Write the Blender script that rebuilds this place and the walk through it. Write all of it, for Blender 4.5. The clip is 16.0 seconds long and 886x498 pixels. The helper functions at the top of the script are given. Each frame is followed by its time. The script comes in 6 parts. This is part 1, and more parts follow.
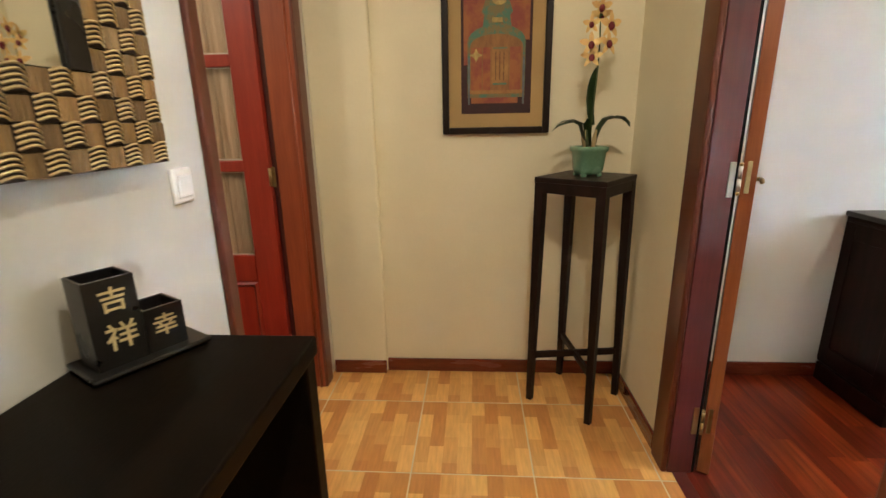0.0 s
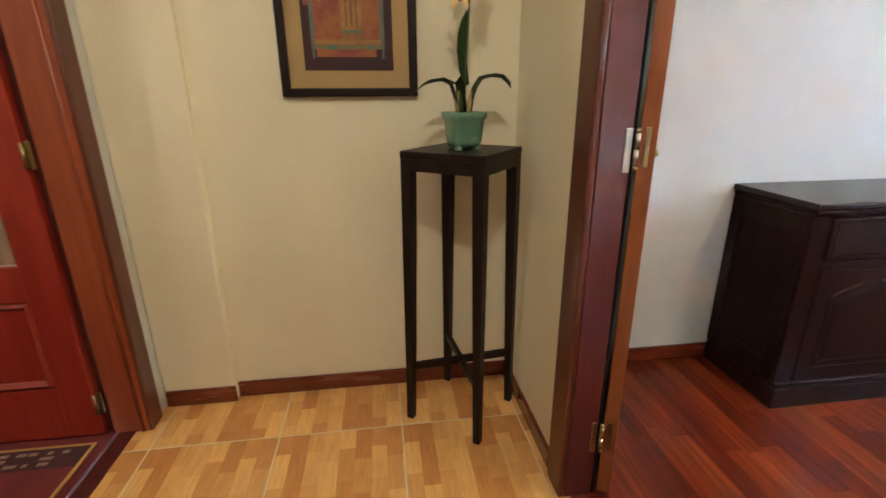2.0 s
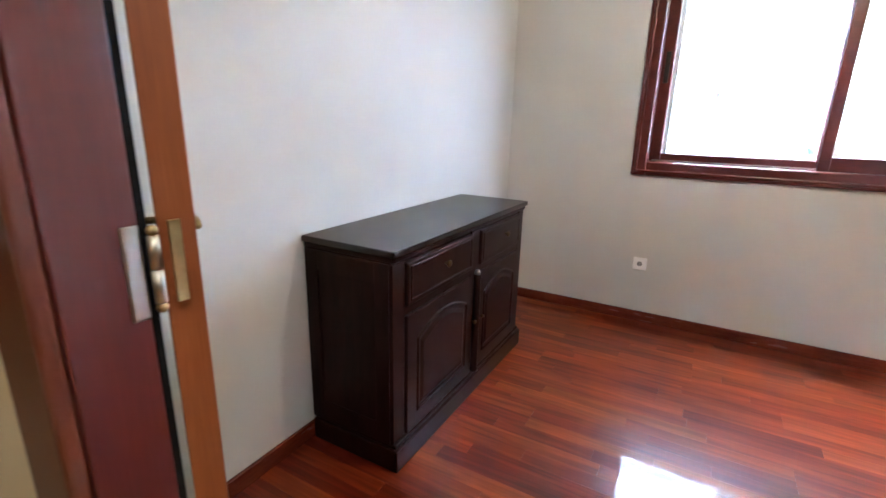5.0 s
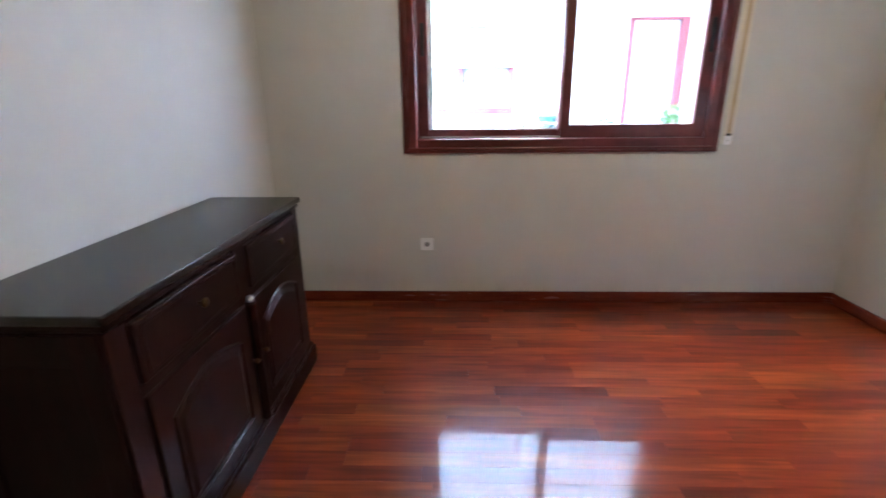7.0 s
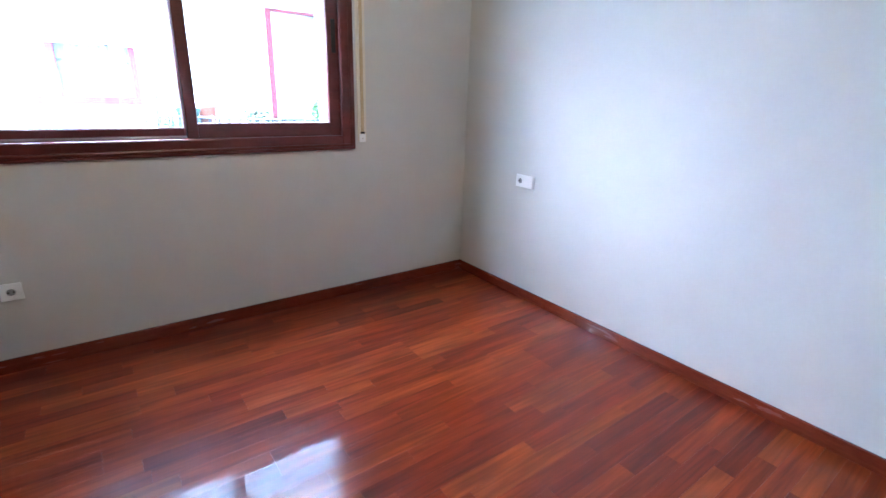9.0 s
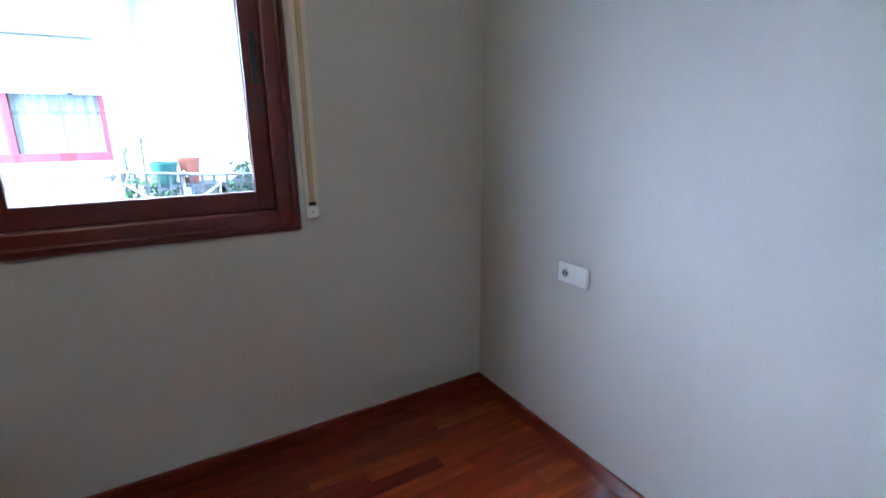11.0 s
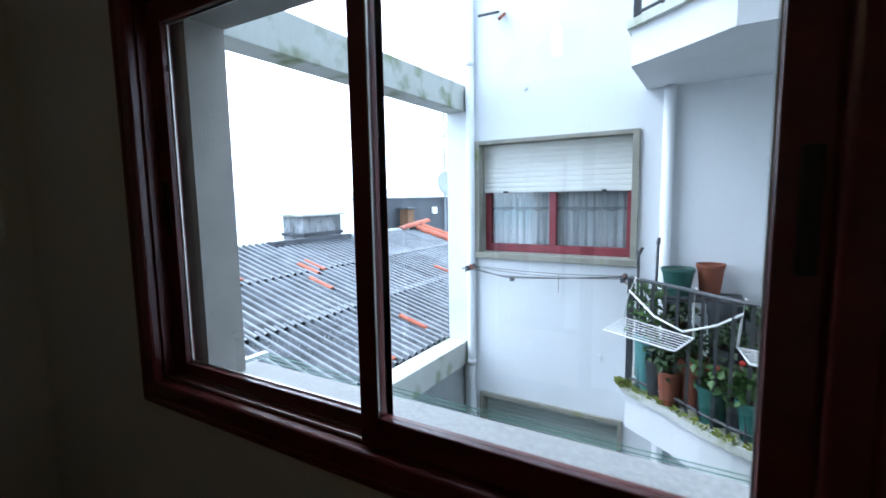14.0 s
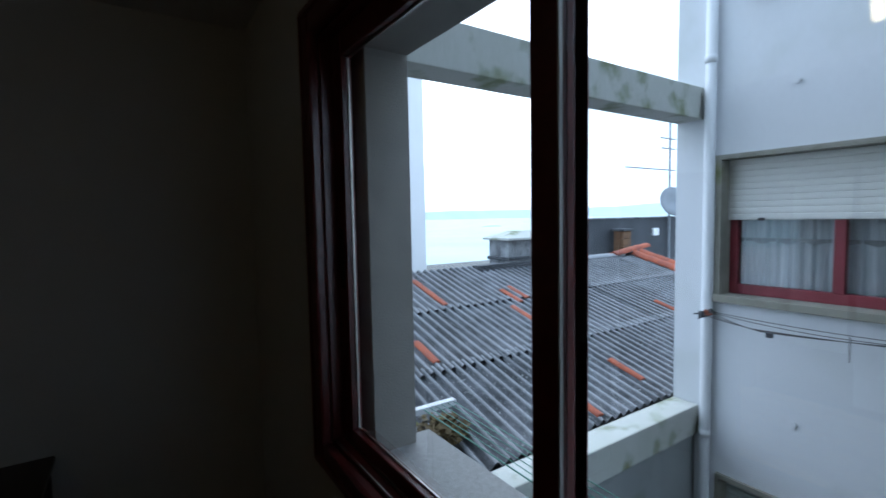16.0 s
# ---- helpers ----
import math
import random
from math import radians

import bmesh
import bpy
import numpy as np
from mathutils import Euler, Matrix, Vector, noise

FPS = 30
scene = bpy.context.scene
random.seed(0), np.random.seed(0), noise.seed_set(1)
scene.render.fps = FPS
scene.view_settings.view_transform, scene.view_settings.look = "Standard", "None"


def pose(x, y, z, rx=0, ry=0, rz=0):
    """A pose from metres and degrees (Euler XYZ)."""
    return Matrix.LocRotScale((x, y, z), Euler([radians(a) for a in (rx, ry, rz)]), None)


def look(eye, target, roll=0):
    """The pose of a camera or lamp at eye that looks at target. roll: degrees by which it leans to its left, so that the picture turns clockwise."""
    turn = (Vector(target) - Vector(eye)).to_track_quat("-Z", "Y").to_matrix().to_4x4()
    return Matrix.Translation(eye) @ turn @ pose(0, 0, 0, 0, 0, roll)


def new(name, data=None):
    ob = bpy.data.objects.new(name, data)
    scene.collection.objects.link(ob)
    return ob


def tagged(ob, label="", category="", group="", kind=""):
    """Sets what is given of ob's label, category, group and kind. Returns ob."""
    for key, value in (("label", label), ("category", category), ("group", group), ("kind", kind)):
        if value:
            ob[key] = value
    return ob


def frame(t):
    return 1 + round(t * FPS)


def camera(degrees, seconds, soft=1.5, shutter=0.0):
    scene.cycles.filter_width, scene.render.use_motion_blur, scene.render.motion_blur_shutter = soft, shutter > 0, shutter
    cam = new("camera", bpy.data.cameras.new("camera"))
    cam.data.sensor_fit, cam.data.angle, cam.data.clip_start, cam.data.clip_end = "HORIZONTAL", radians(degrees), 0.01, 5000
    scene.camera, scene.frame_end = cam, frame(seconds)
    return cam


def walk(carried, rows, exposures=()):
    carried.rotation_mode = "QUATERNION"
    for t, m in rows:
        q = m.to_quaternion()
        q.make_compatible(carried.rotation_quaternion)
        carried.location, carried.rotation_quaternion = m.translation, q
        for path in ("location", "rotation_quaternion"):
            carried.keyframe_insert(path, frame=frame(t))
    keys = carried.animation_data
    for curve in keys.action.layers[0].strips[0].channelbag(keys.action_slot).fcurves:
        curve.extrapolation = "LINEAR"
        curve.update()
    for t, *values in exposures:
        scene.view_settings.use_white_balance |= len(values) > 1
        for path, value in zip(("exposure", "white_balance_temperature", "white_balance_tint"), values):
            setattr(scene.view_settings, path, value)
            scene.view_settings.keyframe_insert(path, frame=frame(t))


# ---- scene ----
cam = camera(87.4, 16.0, shutter=0.4)
PATH = [
    (0, (0.233, -0.059, 1.312), (0.1, 1.862, 0.773), -1.1),
    (0.5, (0.255, 0.099, 1.297), (0.171, 2.012, 0.721), -1.2),
    (1, (0.316, 0.23, 1.291), (0.216, 2.144, 0.718), -1.3),
    (1.5, (0.373, 0.304, 1.26), (0.411, 2.215, 0.671), -0.3),
    (2, (0.423, 0.349, 1.25), (0.675, 2.229, 0.616), -0.4),
    (2.5, (0.414, 0.433, 1.254), (0.911, 2.271, 0.641), 0.2),
    (3, (0.401, 0.534, 1.254), (1.321, 2.213, 0.674), 1.0),
    (3.5, (0.464, 0.596, 1.26), (1.656, 2.113, 0.733), 1.2),
    (4, (0.593, 0.759, 1.288), (2.019, 2.081, 0.819), 0.5),
    (4.5, (0.685, 0.857, 1.286), (2.272, 1.97, 0.791), 1.1),
    (7, (1.117, 1.023, 1.292), (3.021, 1.09, 0.682), -0.6),
    (7.5, (1.129, 0.961, 1.282), (2.99, 0.557, 0.67), 0.1),
    (8, (1.156, 0.919, 1.289), (2.873, 0.11, 0.66), 1.6),
    (8.5, (1.170, 0.902, 1.312), (2.692, -0.238, 0.671), 1.9),
    (11, (2.105, -0.083, 1.375), (3.775, -1.063, 0.873), -0.4),
    (11.5, (2.328, -0.287, 1.401), (4.187, -0.84, 0.911), -0.6),
    (12, (2.589, -0.403, 1.439), (4.525, -0.641, 0.997), 0.5),
    (12.5, (2.788, -0.44, 1.495), (4.738, -0.261, 1.089), -2.6),
    (13, (2.963, -0.492, 1.553), (4.793, 0.222, 1.18), -1.9),
    (13.5, (3.081, -0.444, 1.6), (4.797, 0.526, 1.267), -2.1),
    (14, (3.209, -0.301, 1.657), (4.918, 0.715, 1.433), -0.9),
    (14.5, (3.337, -0.203, 1.689), (4.956, 0.954, 1.49), -1.0),
    (15, (3.482, -0.13, 1.715), (4.913, 1.257, 1.541), -1.2),
    (15.5, (3.545, -0.095, 1.733), (4.833, 1.428, 1.581), -1.2),
    (16, (3.542, -0.067, 1.744), (4.65, 1.593, 1.61), -1.1),
]
EXPOSURES = [(0.0, 7.5, 5900, 11), (2.0, 7.5, 5600, 11), (3.0, 7.5, 5500, 11), (4.5, 7.6, 5350, 13), (7.0, 6.75, 5450, 14), (8.7, 6.79, 5030, 13), (10.8, 5.9, 4900, 7), (11.5, 5.35, 5450, 9), (12.5, 4.1, 5800, 10), (13.5, 2.75, 5850, 9), (14.0, 2.75, 5800, 8), (14.5, 2.35, 5750, 8), (15.0, 2.0, 5750, 8), (16.0, 1.45, 5700, 8)]
walk(cam, [(t, look(eye, target, roll)) for t, eye, target, roll in PATH], EXPOSURES)

# ---- world, sun, lamps ----
world = bpy.data.worlds.new("overcast_sky")
scene.world = world
world.use_nodes = True
wn, wl = world.node_tree.nodes, world.node_tree.links
sky = wn.new("ShaderNodeTexSky")
sky.sky_type, sky.sun_disc = "NISHITA", False
sky.sun_elevation, sky.sun_rotation = radians(48), radians(338)
sky.dust_density = 1.5
grey = wn.new("ShaderNodeHueSaturation")
grey.inputs["Saturation"].default_value = 0.45
clouds = wn.new("ShaderNodeTexNoise")
clouds.inputs["Scale"].default_value, clouds.inputs["Detail"].default_value = 3.0, 5.0
cloud_map = wn.new("ShaderNodeMapping")
cloud_map.inputs["Scale"].default_value = (1, 1, 3.5)
cloud_co = wn.new("ShaderNodeTexCoord")
cloud_mix = wn.new("ShaderNodeMix")
cloud_mix.data_type, cloud_mix.blend_type = "RGBA", "MULTIPLY"
cloud_mix.inputs["Factor"].default_value = 1.0
cloud_ramp = wn.new("ShaderNodeValToRGB")
cloud_ramp.color_ramp.elements[0].position, cloud_ramp.color_ramp.elements[0].color = 0.3, (0.80, 0.85, 0.9, 1)
cloud_ramp.color_ramp.elements[1].position, cloud_ramp.color_ramp.elements[1].color = 0.7, (1.1, 1.08, 1.06, 1)
wl.new(cloud_co.outputs["Generated"], cloud_map.inputs["Vector"])
wl.new(cloud_map.outputs[0], clouds.inputs["Vector"])
wl.new(clouds.outputs[0], cloud_ramp.inputs[0])
wl.new(sky.outputs[0], grey.inputs["Color"])
veil = wn.new("ShaderNodeMix")
veil.data_type = "RGBA"
veil.inputs["Factor"].default_value = 0.6
veil.inputs[7].default_value = (5.7, 7.0, 8.4, 1)
wl.new(grey.outputs[0], veil.inputs[6])
wl.new(veil.outputs[2], cloud_mix.inputs[6])
wl.new(cloud_ramp.outputs[0], cloud_mix.inputs[7])
wl.new(cloud_mix.outputs[2], wn["Background"].inputs["Color"])
SKY_STRENGTH = 0.127
wn["Background"].inputs["Strength"].default_value = SKY_STRENGTH

sun_data = bpy.data.lights.new("sun", "SUN")
sun_data.energy, sun_data.angle, sun_data.color = 0.6, radians(85), (1, 0.97, 0.93)
sun = new("sun", sun_data)
sun.matrix_basis = look((7.5, 18.6, 22.3), (0, 0, 0))

def lamp_point(name, place, watts, colour, radius):
    data = bpy.data.lights.new(name, "POINT")
    data.energy, data.color, data.shadow_soft_size = watts, colour, radius
    ob = new(name, data)
    ob.location = place
    return ob

HALL_LAMP, ROOM_LAMP = (0.40, 0.27, 2.42), (2.5, 0.42, 2.42)
# unseen source, added to brighten the side room and its glazed door
SIDE_FILL = (-1.55, 0.95, 2.36)
lamp_point("side_room_fill", SIDE_FILL, 0.10, (1.0, 0.87, 0.69), 0.05)
lamp_point("hall_bulb", HALL_LAMP, 0.21, (1.0, 0.86, 0.63), 0.03)

# ---- materials ----
def principled(name):
    m = bpy.data.materials.new(name)
    m.use_nodes = True
    return m, m.node_tree.nodes, m.node_tree.links, m.node_tree.nodes["Principled BSDF"]

def shade(c, k):
    return (min(1, c[0] * k), min(1, c[1] * k), min(1, c[2] * k), 1)

def surface(name, colour, second=None, rough=0.5, metal=0.0, scale=6.0, fine=90.0, bump=0.15, stretch=(1, 1, 1), coat=0.0,
            spread=0.25, per_piece=0.0, spec=0.5, rough_vary=0.12, grime=None, low=0.38, high=0.66):
    """Two scales of noise between colour and second, fine relief, a gloss that varies, and where asked a shade of its own for each piece."""
    m, n, l, b = principled(name)
    second = second or shade(colour, 1 - spread)
    co = n.new("ShaderNodeTexCoord")
    mp = n.new("ShaderNodeMapping")
    mp.inputs["Scale"].default_value = stretch
    l.new(co.outputs["Object"], mp.inputs["Vector"])
    vec = mp.outputs[0]
    if per_piece:
        info = n.new("ShaderNodeObjectInfo")
        shift = n.new("ShaderNodeVectorMath")
        shift.operation = "MULTIPLY_ADD"
        l.new(info.outputs["Random"], shift.inputs[0])
        shift.inputs[1].default_value = (37, 53, 71)
        l.new(vec, shift.inputs[2])
        vec = shift.outputs[0]
    big = n.new("ShaderNodeTexNoise")
    big.inputs["Scale"].default_value, big.inputs["Detail"].default_value = scale, 6
    l.new(vec, big.inputs["Vector"])
    small = n.new("ShaderNodeTexNoise")
    small.inputs["Scale"].default_value, small.inputs["Detail"].default_value = fine, 4
    l.new(vec, small.inputs["Vector"])
    ramp = n.new("ShaderNodeValToRGB")
    ramp.color_ramp.elements[0].position, ramp.color_ramp.elements[0].color = low, (*second[:3], 1)
    ramp.color_ramp.elements[1].position, ramp.color_ramp.elements[1].color = high, (*colour[:3], 1)
    blend = n.new("ShaderNodeMath")
    blend.operation = "MULTIPLY_ADD"
    blend.inputs[1].default_value = 0.3
    l.new(small.outputs[0], blend.inputs[0])
    keep = n.new("ShaderNodeMath")
    keep.operation = "MULTIPLY"
    keep.inputs[1].default_value = 0.7
    l.new(big.outputs[0], keep.inputs[0])
    l.new(keep.outputs[0], blend.inputs[2])
    l.new(blend.outputs[0], ramp.inputs[0])
    out = ramp.outputs[0]
    if grime:
        spots = n.new("ShaderNodeTexNoise")
        spots.inputs["Scale"].default_value, spots.inputs["Detail"].default_value = grime[1], 8
        l.new(co.outputs["Object"], spots.inputs["Vector"])
        cut = n.new("ShaderNodeMapRange")
        cut.inputs[1].default_value, cut.inputs[2].default_value = grime[2], grime[2] + 0.16
        l.new(spots.outputs[0], cut.inputs[0])
        gm = n.new("ShaderNodeMix")
        gm.data_type = "RGBA"
        l.new(cut.outputs[0], gm.inputs["Factor"])
        l.new(out, gm.inputs[6])
        gm.inputs[7].default_value = (*grime[0][:3], 1)
        out = gm.outputs[2]
    if per_piece:
        hsv = n.new("ShaderNodeHueSaturation")
        rng = n.new("ShaderNodeMapRange")
        rng.inputs[3].default_value, rng.inputs[4].default_value = 1 - per_piece, 1 + per_piece
        l.new(info.outputs["Random"], rng.inputs[0])
        l.new(rng.outputs[0], hsv.inputs["Value"])
        l.new(out, hsv.inputs["Color"])
        out = hsv.outputs[0]
    l.new(out, b.inputs["Base Color"])
    rr = n.new("ShaderNodeMapRange")
    rr.inputs[3].default_value, rr.inputs[4].default_value = max(0.02, rough - rough_vary), min(1, rough + rough_vary)
    l.new(big.outputs[0], rr.inputs[0])
    l.new(rr.outputs[0], b.inputs["Roughness"])
    bp = n.new("ShaderNodeBump")
    bp.inputs["Strength"].default_value, bp.inputs["Distance"].default_value = bump, 0.004
    l.new(small.outputs[0], bp.inputs["Height"])
    l.new(bp.outputs[0], b.inputs["Normal"])
    b.inputs["Metallic"].default_value = metal
    b.inputs["Coat Weight"].default_value, b.inputs["Coat Roughness"].default_value = coat, 0.08
    b.inputs["Specular IOR Level"].default_value = spec
    return m

def plank_material(name):
    """Varnished strip parquet: each piece takes its own tone, with long grain."""
    m, n, l, b = principled(name)
    info = n.new("ShaderNodeObjectInfo")
    tone = n.new("ShaderNodeValToRGB")
    cr = tone.color_ramp
    cr.elements[0].position, cr.elements[0].color = 0.0, (0.128, 0.0150, 0.0056, 1)
    cr.elements[1].position, cr.elements[1].color = 1.0, (0.282, 0.062, 0.0135, 1)
    for p, c in ((0.16, (0.178, 0.0220, 0.0070, 1)), (0.45, (0.224, 0.0335, 0.0082, 1)), (0.75, (0.254, 0.0445, 0.0100, 1))):
        cr.elements.new(p).color = c
    l.new(info.outputs["Random"], tone.inputs[0])
    co = n.new("ShaderNodeTexCoord")
    mp = n.new("ShaderNodeMapping")
    mp.inputs["Scale"].default_value = (38, 1.6, 10)
    add = n.new("ShaderNodeVectorMath")
    add.operation = "MULTIPLY_ADD"
    l.new(info.outputs["Random"], add.inputs[0])
    add.inputs[1].default_value = (91, 57, 13)
    l.new(co.outputs["Object"], add.inputs[2])
    l.new(add.outputs[0], mp.inputs["Vector"])
    grain = n.new("ShaderNodeTexNoise")
    grain.inputs["Scale"].default_value, grain.inputs["Detail"].default_value = 1.6, 7
    grain.inputs["Distortion"].default_value = 0.6
    l.new(mp.outputs[0], grain.inputs["Vector"])
    rmp = n.new("ShaderNodeValToRGB")
    rmp.color_ramp.elements[0].position, rmp.color_ramp.elements[0].color = 0.30, (0.56, 0.50, 0.48, 1)
    rmp.color_ramp.elements[1].position, rmp.color_ramp.elements[1].color = 0.66, (1.03, 0.97, 0.93, 1)
    l.new(grain.outputs[0], rmp.inputs[0])
    mul = n.new("ShaderNodeMix")
    mul.data_type, mul.blend_type = "RGBA", "MULTIPLY"
    mul.inputs["Factor"].default_value = 1
    l.new(tone.outputs[0], mul.inputs[6])
    l.new(rmp.outputs[0], mul.inputs[7])
    patch_map = n.new("ShaderNodeMapping")
    patch_map.inputs["Scale"].default_value = (16, 2.2, 1)
    l.new(add.outputs[0], patch_map.inputs["Vector"])
    patch = n.new("ShaderNodeTexNoise")
    patch.inputs["Scale"].default_value, patch.inputs["Detail"].default_value = 1.0, 3
    l.new(patch_map.outputs[0], patch.inputs["Vector"])
    patch_tone = n.new("ShaderNodeValToRGB")
    patch_tone.color_ramp.elements[0].position, patch_tone.color_ramp.elements[0].color = 0.32, (0.66, 0.56, 0.55, 1)
    patch_tone.color_ramp.elements[1].position, patch_tone.color_ramp.elements[1].color = 0.62, (1.10, 1.12, 1.08, 1)
    l.new(patch.outputs[0], patch_tone.inputs[0])
    streaked = n.new("ShaderNodeMix")
    streaked.data_type, streaked.blend_type = "RGBA", "MULTIPLY"
    streaked.inputs["Factor"].default_value = 1
    l.new(mul.outputs[2], streaked.inputs[6])
    l.new(patch_tone.outputs[0], streaked.inputs[7])
    l.new(streaked.outputs[2], b.inputs["Base Color"])
    wob = n.new("ShaderNodeTexNoise")
    wob.inputs["Scale"].default_value, wob.inputs["Detail"].default_value = 14, 2
    l.new(co.outputs["Object"], wob.inputs["Vector"])
    bp = n.new("ShaderNodeBump")
    bp.inputs["Strength"].default_value, bp.inputs["Distance"].default_value = 0.01, 0.004
    l.new(wob.outputs[0], bp.inputs["Height"])
    l.new(bp.outputs[0], b.inputs["Normal"])
    l.new(bp.outputs[0], b.inputs["Coat Normal"])
    b.inputs["Roughness"].default_value = 0.34
    b.inputs["Specular IOR Level"].default_value = 0.16
    b.inputs["Coat Weight"].default_value, b.inputs["Coat Roughness"].default_value = 0.44, 0.026
    return m

def tile_material(name):
    """Glazed floor tile printed with short wood blocks."""
    m, n, l, b = principled(name)
    co = n.new("ShaderNodeTexCoord")
    mp = n.new("ShaderNodeMapping")
    mp.inputs["Rotation"].default_value = (0, 0, radians(90))
    l.new(co.outputs["Object"], mp.inputs["Vector"])
    br = n.new("ShaderNodeTexBrick")
    br.offset, br.offset_frequency, br.squash = 0.37, 2, 1
    br.inputs["Color1"].default_value, br.inputs["Color2"].default_value = (0.80, 0.47, 0.155, 1), (0.50, 0.19, 0.040, 1)
    br.inputs["Mortar"].default_value = (0.5, 0.26, 0.09, 1)
    br.inputs["Scale"].default_value, br.inputs["Mortar Size"].default_value = 1, 0.0
    br.inputs["Brick Width"].default_value, br.inputs["Row Height"].default_value = 0.155, 0.0585
    br.inputs["Bias"].default_value = -0.1
    l.new(mp.outputs[0], br.inputs["Vector"])
    gm = n.new("ShaderNodeMapping")
    gm.inputs["Scale"].default_value = (60, 7, 1)
    l.new(co.outputs["Object"], gm.inputs["Vector"])
    gr = n.new("ShaderNodeTexNoise")
    gr.inputs["Scale"].default_value, gr.inputs["Detail"].default_value = 1.4, 5
    l.new(gm.outputs[0], gr.inputs["Vector"])
    rp = n.new("ShaderNodeValToRGB")
    rp.color_ramp.elements[0].position, rp.color_ramp.elements[0].color = 0.3, (0.90, 0.86, 0.82, 1)
    rp.color_ramp.elements[1].position, rp.color_ramp.elements[1].color = 0.7, (1.12, 1.1, 1.06, 1)
    l.new(gr.outputs[0], rp.inputs[0])
    mul = n.new("ShaderNodeMix")
    mul.data_type, mul.blend_type = "RGBA", "MULTIPLY"
    mul.inputs["Factor"].default_value = 1
    l.new(br.outputs[0], mul.inputs[6])
    l.new(rp.outputs[0], mul.inputs[7])
    l.new(mul.outputs[2], b.inputs["Base Color"])
    b.inputs["Roughness"].default_value = 0.32
    return m

def clear_glass(name, tint=(1, 1, 1, 1)):
    m, n, l, b = principled(name)
    b.inputs["Base Color"].default_value = tint
    b.inputs["Transmission Weight"].default_value = 1.0
    b.inputs["Roughness"].default_value = 0.0
    b.inputs["IOR"].default_value = 1.5
    return m

WHITE_WALL = surface("white_wall_paint", (0.605, 0.596, 0.560), (0.575, 0.566, 0.530), rough=0.7, scale=2.5, fine=70, bump=0.10)
CREAM_WALL = surface("cream_wall_paint", (0.81, 0.735, 0.535), (0.77, 0.695, 0.50), rough=0.7, scale=2.5, fine=70, bump=0.10)
CEILING = surface("ceiling_paint", (0.62, 0.60, 0.57), rough=0.8, spread=0.05, bump=0.08)
RED_WOOD = surface("red_varnished_wood", (0.118, 0.027, 0.012), (0.090, 0.019, 0.0085), rough=0.38, scale=2.0, fine=14, stretch=(16, 16, 1.2), coat=0.2, bump=0.015, rough_vary=0.03)
JAMB_WOOD = surface("dark_red_jamb_wood", (0.105, 0.017, 0.015), (0.070, 0.011, 0.010), rough=0.34, scale=2.0, fine=14, stretch=(16, 16, 1.0), coat=0.3, bump=0.015, rough_vary=0.03)
ORANGE_WOOD = surface("orange_raw_wood", (0.29, 0.085, 0.020), (0.21, 0.055, 0.013), rough=0.45, scale=2.0, fine=14, stretch=(20, 20, 1.0), bump=0.06)
DOOR_RED = surface("red_door_wood", (0.33, 0.030, 0.013), (0.25, 0.019, 0.009), rough=0.3, scale=2.0, fine=14, stretch=(16, 16, 1.2), coat=0.35, bump=0.015, rough_vary=0.03)
LINING_WOOD = surface("bright_red_lining_wood", (0.33, 0.074, 0.024), (0.24, 0.046, 0.016), rough=0.3, scale=2.0, fine=14, stretch=(16, 16, 1.0), coat=0.3, bump=0.015, rough_vary=0.03)
BASE_WOOD = surface("baseboard_wood", (0.18, 0.034, 0.015), (0.11, 0.018, 0.009), rough=0.24, scale=2.0, fine=12, stretch=(2, 2, 14), coat=0.6, bump=0.03)
WINDOW_WOOD = surface("window_mahogany", (0.135, 0.022, 0.018), (0.075, 0.012, 0.010), rough=0.33, scale=2.0, fine=14, stretch=(12, 2.0, 6), coat=0.12, bump=0.015, rough_vary=0.03)
WENGE = surface("dark_wenge_wood", (0.020, 0.010, 0.007), (0.010, 0.005, 0.004), rough=0.4, spec=0.2, scale=2.0, fine=16, stretch=(14, 14, 1.4), bump=0.05)
SIDEBOARD = surface("dark_stained_oak", (0.022, 0.007, 0.0055), (0.011, 0.0035, 0.0028), spec=0.13, rough=0.38, scale=2.0, fine=16, stretch=(12, 12, 1.6), coat=0.0, bump=0.01, rough_vary=0.04)
SIDEBOARD_TOP = surface("polished_dark_oak_top", (0.016, 0.008, 0.007), (0.009, 0.005, 0.004), rough=0.26, scale=2.0, fine=16, stretch=(1.6, 6, 6), bump=0.0, rough_vary=0.015)
BLACK_TABLE = surface("black_brown_veneer", (0.009, 0.006, 0.004), (0.004, 0.003, 0.002), rough=0.42, spec=0.07, scale=2.0, fine=18, stretch=(14, 1.2, 14), bump=0.06)
BLACK_LACQUER = surface("black_lacquer", (0.010, 0.009, 0.009), rough=0.3, bump=0.03)
GOLD_INK = surface("gold_ink", (0.62, 0.50, 0.26), rough=0.5, spread=0.2)
STEEL = surface("brushed_steel", (0.50, 0.48, 0.44), rough=0.36, metal=1.0, spread=0.1, bump=0.02)
DARK_BRASS = surface("tarnished_brass", (0.16, 0.115, 0.06), rough=0.4, metal=1.0, spread=0.3)
BRASS = surface("aged_brass", (0.45, 0.33, 0.15), rough=0.35, metal=1.0, spread=0.3, bump=0.03)
SHADED_PLASTIC = surface("painted_well_shade", (0.30, 0.30, 0.31), rough=0.5, spread=0.1)
WHITE_PLASTIC = surface("white_plastic", (0.88, 0.88, 0.87), rough=0.35, spread=0.03, bump=0.01)
